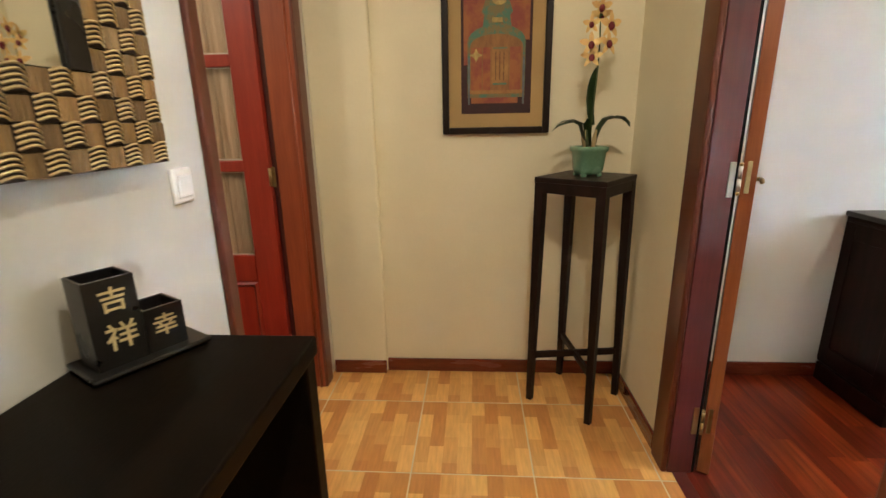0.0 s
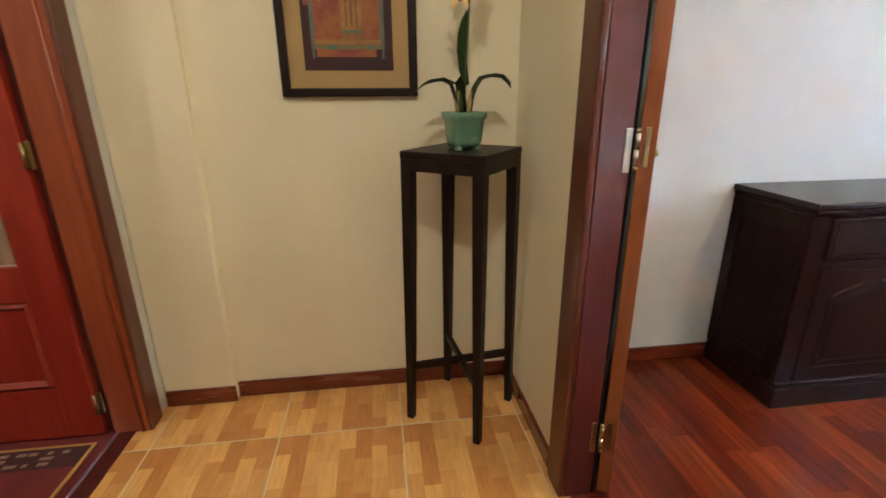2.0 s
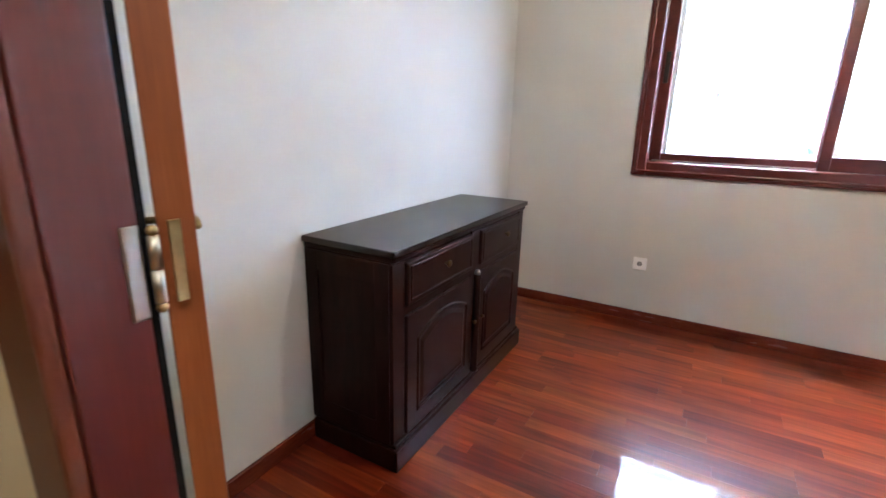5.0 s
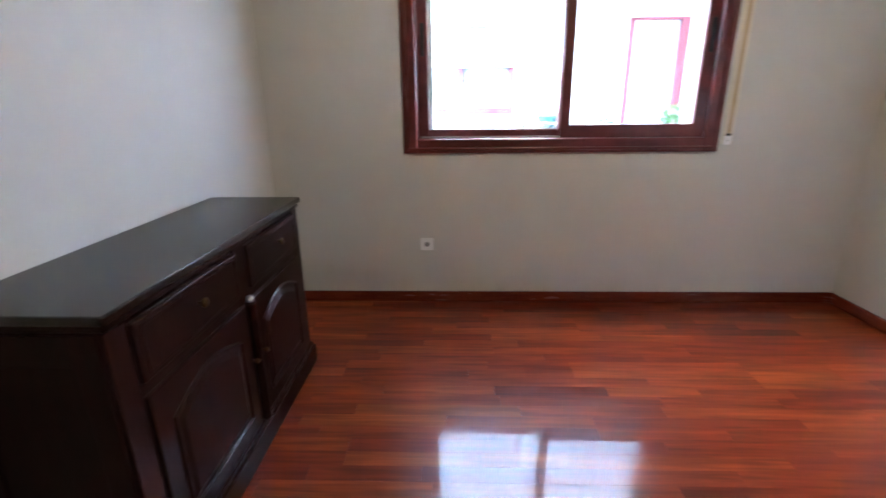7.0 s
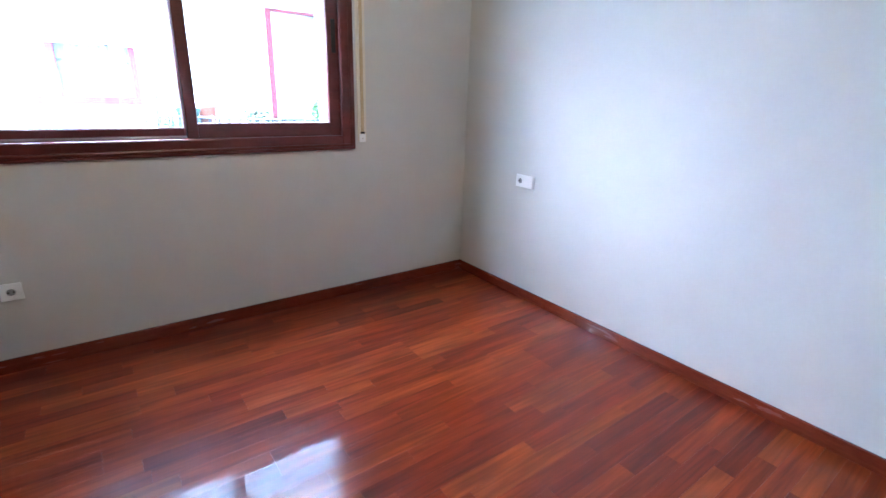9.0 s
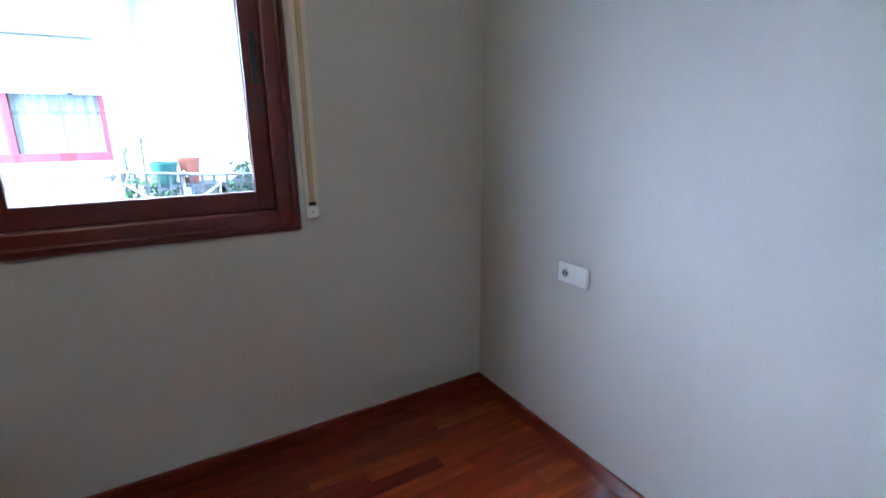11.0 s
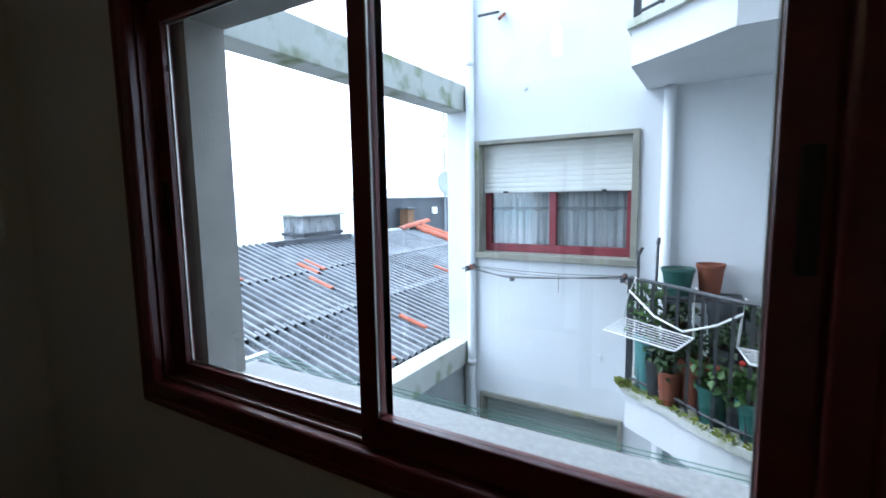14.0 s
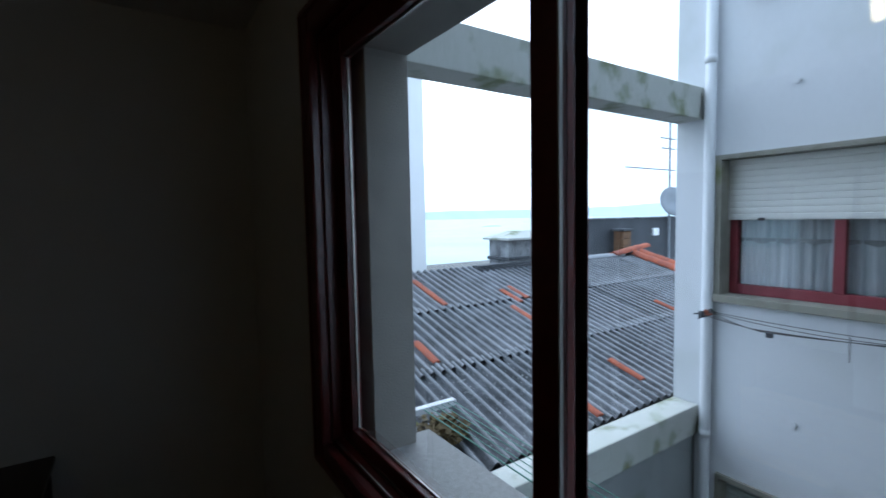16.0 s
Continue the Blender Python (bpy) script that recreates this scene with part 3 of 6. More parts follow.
door_1 = tagged(new("door_1"), "dark red wooden door frame of the room with an open leaf", "", "", "structure")
part("lining", slab(0.9655, 1.054, DOOR_Y1 - 0.022, DOOR_Y1 + 0.0, 0, DOOR_H, 0.003), JAMB_WOOD, door_1)
part("lining", slab(0.958, 1.054, DOOR_Y0, DOOR_Y0 + 0.022, 0, DOOR_H, 0.003), JAMB_WOOD, door_1)
part("lining", slab(0.958, 1.054, DOOR_Y0 + 0.022, DOOR_Y1 - 0.022, DOOR_H - 0.022, DOOR_H, 0.003), JAMB_WOOD, door_1)
for x0, x1 in ((HALL_E - 0.022, HALL_E), (ROOM_W, ROOM_W + 0.02)):
    casing_bar("casing", x0, x1, DOOR_Y1 - (0.0225 if x0 < 1.0 else 0.008), DOOR_Y1 + 0.085, 0, DOOR_H + 0.08, door_1, RED_WOOD)
    casing_bar("casing", x0 - (0.016 if x0 < 1.0 else 0.0), x1, DOOR_Y0 - 0.085, DOOR_Y0 + (0.019 if x0 < 1.0 else 0.008), 0, DOOR_H + 0.08, door_1, JAMB_WOOD)
    casing_bar("casing", x0, x1, DOOR_Y0 + 0.020, DOOR_Y1 - 0.023, DOOR_H - 0.008, DOOR_H + 0.08, door_1, RED_WOOD)
# black strip added between jamb and leaf, painting the shade of the gap
part("gap_shade_strip", slab(1.0545, 1.0650, DOOR_Y1 - 0.019, DOOR_Y1 - 0.0085, 0.002, DOOR_H - 0.03, 0.002), GAP_SHADE, door_1, "black strip painting the shade of the gap in the rebate")
part("threshold", slab(0.985, 1.035, DOOR_Y0 + 0.022, DOOR_Y1 - 0.022, -0.005, 0.003, 0.001), JAMB_WOOD, door_1)

# the open leaf, swung nearly against the room's corner
HINGE = (1.094, DOOR_Y1 - 0.026)
leaf = thing("door_leaf", (HINGE[0], HINGE[1], 0.008), "red-brown varnished wooden door standing wide open in the corner", "door", turn=-28.5)
part("panel", slab(-0.0205, 0.0205, 0.001, 0.74, 0, 2.02, 0.003), RED_WOOD, leaf)
part("edge_strip", slab(-0.0200, 0.0200, -0.004, 0.001, 0.002, 2.018, 0.001), ORANGE_WOOD, leaf, "raw orange wooden edge")
for sx in (-1, 1):
    bm = bmesh.new()
    rod(bm, (sx * 0.018, 0.68, 1.03), (sx * 0.060, 0.68, 1.03), 0.009, seg=12)
    sweep(bm, [(sx * 0.056, 0.685, 1.03), (sx * 0.060, 0.64, 1.031), (sx * 0.058, 0.57, 1.03)], 0.009, 10)
    part("door_handle", bm, BRASS, leaf, "brass lever handle", smooth=True)
    part("rose", rod(bmesh.new(), (sx * 0.018, 0.68, 1.03), (sx * 0.024, 0.68, 1.03), 0.026, seg=20), BRASS, leaf)

def hinge(z, metal):
    h = new("hinge")
    h.parent, h.location = door_1, (1.056, DOOR_Y1 - 0.030, z)
    part("jamb_leaf", slab(-0.024, -0.004, 0.004, 0.0075, -0.060, 0.052, 0.002), metal, h)
    part("door_leaf_plate", slab(0.022, 0.036, -0.0075, -0.004, -0.045, 0.055, 0.001), BRASS, h, at=pose(0, 0, 0, 0, 0, -6))
    part("knuckle", rod(bmesh.new(), (0.004, -0.006, -0.040), (0.004, -0.006, -0.001), 0.0065, seg=12), metal, h, smooth=True)
    part("knuckle", rod(bmesh.new(), (0.004, -0.006, 0.001), (0.004, -0.006, 0.040), 0.0065, seg=12), metal, h, smooth=True)
    for s in (-1, 1):
        bm = bmesh.new()
        bmesh.ops.create_uvsphere(bm, u_segments=10, v_segments=6, radius=0.0068, matrix=Matrix.Translation((0.004, -0.006, s * 0.046)))
        part("finial", bm, BRASS, h, smooth=True)

hinge(1.115, STEEL)
hinge(0.235, BRASS)

# the side doorway and its glazed leaf
door_2 = tagged(new("door_2"), "red wooden frame of the side doorway", "", "", "structure")
part("lining", slab(HALL_W - 0.125, HALL_W + 0.006, SIDE_Y1 - 0.002, SIDE_Y1 + 0.022, 0, DOOR_H, 0.003), LINING_WOOD, door_2)
part("lining", slab(HALL_W - 0.125, HALL_W + 0.006, SIDE_Y0 - 0.022, SIDE_Y0 + 0.002, 0, DOOR_H, 0.003), JAMB_WOOD, door_2)
part("lining", slab(HALL_W - 0.125, HALL_W + 0.006, SIDE_Y0, SIDE_Y1, DOOR_H - 0.022, DOOR_H, 0.003), RED_WOOD, door_2)
casing_bar("casing", HALL_W, HALL_W + 0.016, SIDE_Y1 - 0.004, SIDE_Y1 + 0.085, 0, DOOR_H + 0.08, door_2, RED_WOOD)
casing_bar("casing", HALL_W, HALL_W + 0.022, SIDE_Y0 - 0.047, SIDE_Y0 + 0.006, 0, DOOR_H + 0.08, door_2, RED_WOOD)
casing_bar("casing", HALL_W, HALL_W + 0.022, SIDE_Y0 + 0.006, SIDE_Y1 - 0.004, DOOR_H - 0.008, DOOR_H + 0.08, door_2, RED_WOOD)
part("bead", rod(bmesh.new(), (HALL_W - 0.02, SIDE_Y1 - 0.003, 0.001), (HALL_W - 0.02, SIDE_Y1 - 0.003, DOOR_H), 0.006), LINING_WOOD, door_2, smooth=True)
# dark bar added behind the hinge gap so that the gap stays dark
part("casing", slab(-0.684, -0.6525, SIDE_Y1 + 0.020, SIDE_Y1 + 0.085, 0, DOOR_H + 0.08, 0.003), JAMB_WOOD, door_2)
part("threshold", slab(HALL_W - 0.112, HALL_W - 0.05, SIDE_Y0, SIDE_Y1, -0.005, 0.004, 0.002), JAMB_WOOD, door_2)

gl = thing("glazed_door", (-0.685, 1.990, 0.010), "red varnished wooden door with six bevelled panes, standing open", "door")
LEAF_W, LEAF_T = 0.70, 0.038
STILE, COL0, COL1 = 0.120, (-0.292, -0.120), (-0.490, -0.318)
ROWS = ((0.695, 1.090), (1.140, 1.535), (1.585, 1.900))
part("stile", slab(-STILE, 0, 0, LEAF_T, 0, 2.02, 0.003), DOOR_RED, gl)
part("stile", slab(-LEAF_W, -LEAF_W + 0.21, 0, LEAF_T, 0, 2.02, 0.003), DOOR_RED, gl)
for z0, z1 in ((0.0, 0.215), (0.565, 0.695), (1.090, 1.140), (1.535, 1.585), (1.900, 2.02)):
    part("rail", slab(-LEAF_W + 0.21, -STILE, 0.0005, LEAF_T - 0.0005, z0, z1, 0.003), DOOR_RED, gl)
for z0, z1 in ROWS:
    part("muntin", slab(COL0[0] - 0.026, COL0[0], 0.001, LEAF_T - 0.001, z0, z1, 0.003), DOOR_RED, gl)
    for c0, c1 in (COL0, COL1):
        pane = bmesh.new()
        block(pane, c0, c1, 0.014, 0.019, z0, z1)
        part("pane", pane, DOOR_GLASS, gl).visible_shadow = False
        bev = bmesh.new()
        w = 0.030
        o = [(c0, z0), (c1, z0), (c1, z1), (c0, z1)]
        i_ = [(c0 + w, z0 + w), (c1 - w, z0 + w), (c1 - w, z1 - w), (c0 + w, z1 - w)]
        vo = [bev.verts.new((x, 0.0135, z)) for x, z in o]
        vi = [bev.verts.new((x, 0.0095, z)) for x, z in i_]
        for k in range(4):
            bev.faces.new((vo[k], vo[(k + 1) % 4], vi[(k + 1) % 4], vi[k]))
        bev.faces.new(vi)
        bev.faces.new(vo[::-1])
        part("bevel", bev, DOOR_GLASS, gl).visible_shadow = False
        # thin opaque rim, its pale colour painting the glint along the bevel
        rim = ring_frame(bmesh.new(), "y", 0.0126, 0.0134, c0 + 0.002, c1 - 0.002, z0 + 0.002, z1 - 0.002, 0.005, 0.0)
        part("glint_rim", rim, BEVEL_GLINT, gl, "pale rim painting the light caught by the bevel")
bm = slab(-LEAF_W + 0.215, -STILE - 0.005, 0.014, 0.026, 0.22, 0.56)
part("lower_panel", bm, DOOR_RED, gl)
bm = bmesh.new()
o = [(-LEAF_W + 0.21, 0.215), (-STILE, 0.215), (-STILE, 0.565), (-LEAF_W + 0.21, 0.565)]
w = 0.032
i_ = [(-LEAF_W + 0.21 + w, 0.215 + w), (-STILE - w, 0.215 + w), (-STILE - w, 0.565 - w), (-LEAF_W + 0.21 + w, 0.565 - w)]
vo = [bm.verts.new((x, 0.012, z)) for x, z in o]
vm = [bm.verts.new((x, -0.003, z)) for x, z in [((a[0] * 0.5 + b_[0] * 0.5), (a[1] * 0.5 + b_[1] * 0.5)) for a, b_ in zip(o, i_)]]
vi = [bm.verts.new((x, 0.014, z)) for x, z in i_]
for ra, rb in ((vo, vm), (vm, vi)):
    for k in range(4):
        bm.faces.new((ra[k], ra[(k + 1) % 4], rb[(k + 1) % 4], rb[k]))
part("moulding", bm, DOOR_RED, gl)
bm = bmesh.new()
N = 90
top_row = []
for zz in (0.62, 1.95):
    top_row.append([bm.verts.new((-0.52 + 0.43 * k / N, 0.046 + 0.010 * math.sin(k * 0.95) + 0.004 * math.sin(k * 2.3), zz)) for k in range(N + 1)])
for k in range(N):
    bm.faces.new((top_row[0][k], top_row[0][k + 1], top_row[1][k + 1], top_row[1][k]))
part("curtain", bm, CURTAIN, gl, "striped sheer curtain behind the panes", smooth=True)
def side_hinge(z):
    h = new("hinge")
    h.parent, h.location = door_2, (-0.682, 1.994, z)
    part("knuckle", rod(bmesh.new(), (0.002, -0.012, -0.04), (0.002, -0.012, 0.04), 0.007, seg=12), BRASS, h, smooth=True)
    part("leaf_plate", slab(0.005, 0.022, -0.004, 0.0, -0.045, 0.045, 0.001), BRASS, h)
side_hinge(1.075)
side_hinge(0.15)

rug = thing("rug", (-1.30, 1.46, 0.002), "dark red rug with a gold-edged patterned border", "rug")
part("field", slab(-0.62, 0.46, -0.52, 0.37, 0, 0.007, 0.002), RUG_RED, rug)
part("border", slab(-0.62, 0.60, 0.37, 0.475, 0, 0.0075, 0.002), RUG_DARK, rug, "dark patterned border band")
part("border", slab(0.46, 0.60, -0.52, 0.37, 0, 0.0072, 0.002), RUG_RED, rug)
part("edging", slab(-0.62, 0.612, 0.475, 0.487, 0, 0.008, 0.002), RUG_GOLD, rug, "gold edging")
part("edging", slab(0.60, 0.612, -0.52, 0.475, 0, 0.008, 0.002), RUG_GOLD, rug, "gold edging")
random.seed(4)
xm = -0.55
while xm < 0.56:
    w = random.uniform(0.02, 0.05)
    for r in range(3):
        if random.random() < 0.75:
            part("motif", slab(xm + random.uniform(-0.006, 0.006), xm + w * random.uniform(0.5, 1), 0.385 + r * 0.028, 0.400 + r * 0.028, 0.0074, 0.0086), RUG_PALE, rug)
    xm += w + 0.012

# ---- the sliding window ----
window_1 = tagged(new("window_1"), "mahogany two-leaf sliding window with metal-edged sashes, closed", "", "", "structure")
CX0, CX1 = ROOM_E - 0.022, ROOM_E + 0.012
bm = bmesh.new()
ring_frame(bm, "x", CX0, CX1, WIN_Y0 - 0.077, WIN_Y1 + 0.077, WIN_Z0 - 0.077, WIN_Z1 + 0.077, 0.085, 0.008)
part("window_casing", bm, WINDOW_WOOD, window_1, "mahogany casing with stepped moulding")
bm = bmesh.new()
ring_frame(bm, "x", CX0 - 0.006, CX0 + 0.004, WIN_Y0 - 0.060, WIN_Y1 + 0.060, WIN_Z0 - 0.060, WIN_Z1 + 0.060, 0.018, 0.006)
part("moulding", bm, WINDOW_WOOD, window_1)
bm = bmesh.new()
ring_frame(bm, "x", ROOM_E + 0.012, 4.118, WIN_Y0, WIN_Y1, WIN_Z0, WIN_Z1, 0.012, 0.002)
part("window_frame", bm, WINDOW_WOOD, window_1)
def sash(xc, y0, y1, z0, z1, w_left, w_right, w_low, w_top, name):
    s = part(name, ring_frame(bmesh.new(), "x", xc - 0.017, xc + 0.017, y0, y1, z0, z1, 0.001, 0.0), WINDOW_WOOD, window_1)
    part("stile", slab(xc - 0.018, xc + 0.018, y1 - w_left, y1, z0, z1, 0.003), WINDOW_WOOD, s)
    part("stile", slab(xc - 0.018, xc + 0.018, y0, y0 + w_right, z0, z1, 0.003), WINDOW_WOOD, s)
    part("rail", slab(xc - 0.018, xc + 0.018, y0 + w_right, y1 - w_left, z0, z0 + w_low, 0.003), WINDOW_WOOD, s)
    part("rail", slab(xc - 0.018, xc + 0.018, y0 + w_right, y1 - w_left, z1 - w_top, z1, 0.003), WINDOW_WOOD, s)
    glass = part("pane", slab(xc - 0.002, xc + 0.002, y0 + w_right, y1 - w_left, z0 + w_low, z1 - w_top), GLASS, s)
    glass.visible_shadow = False
    a0, a1, c0, c1 = y0 + w_right, y1 - w_left, z0 + w_low, z1 - w_top
    for u0, u1, v0, v1 in ((a0, a0 + 0.005, c0, c1), (a1 - 0.005, a1, c0, c1), (a0 + 0.005, a1 - 0.005, c0, c0 + 0.005), (a0 + 0.005, a1 - 0.005, c1 - 0.005, c1)):
        if name == "outer_sash" or u1 < 0.3:
            part("gasket", slab(xc + 0.004, xc + 0.009, u0, u1, v0, v1), STEEL, s)
    return s
sash(4.030, WIN_Y0 + 0.012, 0.412, WIN_Z0 + 0.012, WIN_Z1 - 0.012, 0.052, 0.066, 0.072, 0.074, "inner_sash")
sash(4.072, 0.372, WIN_Y1 - 0.012, WIN_Z0 + 0.012, WIN_Z1 - 0.012, 0.064, 0.045, 0.046, 0.068, "outer_sash")
part("track", slab(4.018, 4.023, 0.415, WIN_Y1 - 0.03, WIN_Z0 + 0.012, WIN_Z0 + 0.019), STEEL, window_1, "bright metal sill track")
part("track", slab(4.0495, 4.0525, WIN_Y0 + 0.03, WIN_Y1 - 0.03, WIN_Z0 + 0.012, WIN_Z0 + 0.020), STEEL, window_1)
part("weather_strip", slab(4.0100, 4.0165, 0.3565, 0.3598, WIN_Z0 + 0.085, WIN_Z1 - 0.087), STEEL, window_1, "bright vertical metal strip between the sashes")
for y, x in ((1.236, 4.053), (-0.408, 4.011)):
    b = slab(x - 0.004, x + 0.004, y - 0.013, y + 0.013, 1.54, 1.72, 0.003)
    part("latch", b, BLACK_PLASTIC, window_1, "black recessed sash latch")
structure("window_sill_outside", slab(4.121, 4.345, -0.46, 1.24, 0.985, 1.032, 0.006), GRANITE, "pale granite outer window sill")

strap = thing("shutter_strap", (ROOM_E - 0.004, -0.575, 1.03), "cream roller-shutter strap running down beside the window", "shutter strap")
part("wall_plate", slab(-0.004, 0.004, -0.030, 0.030, 0.0, 1.45, 0.003), CREAM_PLASTIC, strap)
part("strap", slab(-0.012, -0.0045, -0.009, 0.009, 0.06, 1.5), STRAP, strap, "woven ochre strap")
part("winder_slot", slab(-0.014, -0.004, -0.014, 0.014, 0.046, 0.060, 0.003), BLACK_PLASTIC, strap, "black strap slot")
part("winder_cover", slab(-0.009, -0.003, -0.022, 0.022, -0.005, 0.045, 0.004), WHITE_PLASTIC, strap)
part("screw", rod(bmesh.new(), (-0.011, 0, 0.018), (-0.008, 0, 0.018), 0.004, seg=10), STEEL, strap)

def socket(place, turn, double, label):
    s = thing("wall_socket", place, label, "socket", "sockets in the room", turn)
    w = 0.080 if double else 0.042
    part("plate", slab(-w, w, -0.010, 0.0, -0.042, 0.042, 0.005), WHITE_PLASTIC, s)
    cx = -0.038 if double else 0.0
    bm = bmesh.new()
    lathe(bm, [(0.021, 0.0), (0.021, 0.003), (0.017, 0.003), (0.016, -0.001)], 20)
    part("well", bm, WHITE_PLASTIC, s, at=pose(cx, -0.0105, 0, 90), smooth=False)
    # flat grey disc paints the shade inside the round well
    part("recess_shade", rod(bmesh.new(), (cx, -0.0112, 0), (cx, -0.0104, 0), 0.0165, seg=18), SHADED_PLASTIC, s)
    # raised black discs stand for the dark of the pin holes
    for d in (-0.0095, 0.0095):
        part("pin_hole", rod(bmesh.new(), (cx + d, -0.0145, 0), (cx + d, -0.0105, 0), 0.0035, seg=8), BLACK_PLASTIC, s)
    if double:
        part("blank_key", slab(0.004, 0.074, -0.0135, -0.0095, -0.034, 0.034, 0.003), WHITE_PLASTIC, s)
socket((ROOM_E, 1.228, 0.402), -90, False, "white single power socket low on the window wall")
socket((3.36, SOUTH_ROOM, 0.808), 180, True, "white double socket plate on the side wall")

switch = thing("light_switch", (HALL_W, 1.095, 1.160), "white rocker light switch beside the side doorway", "switch", turn=90)
part("plate", slab(-0.042, 0.042, -0.012, 0.0, -0.045, 0.045, 0.006), WHITE_PLASTIC, switch)
part("rocker", slab(-0.028, 0.028, -0.019, -0.010, -0.030, 0.030, 0.004), WHITE_PLASTIC, switch, at=pose(0, 0, 0, 6))

def ceiling_fixture(place, label):
    f = thing("ceiling_lamp", (place[0], place[1], CEIL), label, "lamp")
    part("rose", lathe(bmesh.new(), [(0.045, -0.030), (0.05, -0.012), (0.05, 0.0)], 20), WHITE_PLASTIC, f, smooth=True)
    part("holder", lathe(bmesh.new(), [(0.016, place[2] - CEIL + 0.055), (0.02, -0.06), (0.012, -0.030)], 16), WHITE_PLASTIC, f, smooth=True)
    return f
# holder added to go with the unseen side room light
ceiling_fixture(SIDE_FILL, "unseen white ceiling lamp holder added to light the side room")
ceiling_fixture(HALL_LAMP, "small white ceiling lamp holder lighting the hall")
room_lamp = ceiling_fixture(ROOM_LAMP, "bare lit energy-saving bulb hanging from the ceiling")
zb = ROOM_LAMP[2] - CEIL
part("bulb", lathe(bmesh.new(), [(0.008, zb - 0.075), (0.020, zb - 0.065), (0.023, zb - 0.02), (0.022, zb + 0.035), (0.014, zb + 0.052)], 16), BULB, room_lamp, "lit bulb", smooth=True)

# ---- hall: console table with a lacquer holder ----
table = thing("console_table", (HALL_W, 0.0, 0.0), "black-brown wooden console table against the hall wall", "table")
TX0, TX1, TY0, TY1, TZ = 0.016, 0.430, -0.62, 0.812, 0.880
part("tabletop", slab(TX0, TX1, TY0, TY1, TZ - 0.042, TZ, 0.006, 3), BLACK_TABLE, table)
part("end_panel", slab(TX0 + 0.012, TX1 - 0.006, TY1 - 0.055, TY1 - 0.008, 0, TZ - 0.042, 0.004), BLACK_TABLE, table)
part("end_panel", slab(TX0 + 0.012, TX1 - 0.006, TY0 + 0.008, TY0 + 0.055, 0, TZ - 0.042, 0.004), BLACK_TABLE, table)
part("back_rail", slab(TX0 + 0.012, TX0 + 0.035, TY0 + 0.055, TY1 - 0.055, 0.34, TZ - 0.042, 0.003), BLACK_TABLE, table)

def letters(text, size, depth, parent, place, material):
    cu = bpy.data.curves.new("lettering", "FONT")
    cu.body, cu.size, cu.extrude, cu.align_x, cu.align_y = text, size, depth, "CENTER", "CENTER"
    cu.offset = size * 0.012
    tmp = new("lettering", cu)
    me = bpy.data.meshes.new_from_object(tmp.evaluated_get(bpy.context.evaluated_depsgraph_get()))
    bpy.data.objects.remove(tmp)
    me.materials.clear()
    me.materials.append(material)
    ob = new("lettering", me)
    ob.parent, ob.matrix_basis = parent, place
    return ob

holder = thing("desk_holder", (-0.408, 0.715, TZ), "black lacquer holder of two square vases on a tray, gold characters", "holder", turn=60)
part("tray", slab(-0.105, 0.105, -0.062, 0.062, 0.004, 0.014, 0.004), BLACK_LACQUER, holder)
part("tray_foot", slab(-0.085, 0.085, -0.045, 0.045, 0, 0.0045), BLACK_LACQUER, holder)
def square_vase(x0, x1, h, name):
    bm = bmesh.new()
    t = 0.006
    y0, y1 = -0.036, 0.040
    rings = []
    for a, z in ((0.0, 0.014), (0.0, h - 0.001), (0.001, h), (t - 0.001, h), (t, h - 0.001), (t, 0.02)):
        rings.append([bm.verts.new(v) for v in ((x0 + a, y0 + a, z), (x1 - a, y0 + a, z), (x1 - a, y1 - a, z), (x0 + a, y1 - a, z))])
    for r0, r1 in zip(rings, rings[1:]):
        for k in range(4):
            bm.faces.new((r0[k], r0[(k + 1) % 4], r1[(k + 1) % 4], r1[k]))
    bm.faces.new(rings[0][::-1])
    bm.faces.new(rings[-1])
    return part(name, bm, BLACK_LACQUER, holder)
tall = square_vase(-0.086, -0.004, 0.178, "tall_vase")
low_vase = square_vase(-0.002, 0.070, 0.100, "short_vase")
letters("\u5409", 0.048, 0.0004, tall, pose(-0.043, -0.0365, 0.136, 90), GOLD_INK)
letters("\u7965", 0.054, 0.0004, tall, pose(-0.040, -0.0365, 0.066, 90), GOLD_INK)
letters("\u5e78", 0.046, 0.0004, low_vase, pose(0.034, -0.0365, 0.060, 90), GOLD_INK)

# ---- hall: woven-wood mirror ----
MY1, MZ0, CELL, BAND = 1.010, 1.228, 0.0455, 4
NC, NR = 18, 17
mirror = thing("wall_mirror", (HALL_W + 0.018, MY1 - NC * CELL / 2, MZ0), "wall mirror in a broad basket-weave carved wooden frame", "mirror", turn=90)
HWID, HHGT = NC * CELL / 2, NR * CELL
part("backing", slab(-HWID + 0.004, HWID - 0.004, -0.016, 0.0175, 0.004, HHGT - 0.004), BLACK_LACQUER, mirror)
IN = BAND * CELL
part("glass", slab(-HWID + IN, HWID - IN, -0.020, -0.0165, IN, HHGT - IN), MIRROR, mirror, "clear mirror glass")
for e in (-HWID + IN, HWID - IN - 0.052):
    part("inner_slip", slab(e, e + 0.052, -0.030, -0.0205, IN, HHGT - IN, 0.003), BLACK_LACQUER, mirror, "black inner slip")
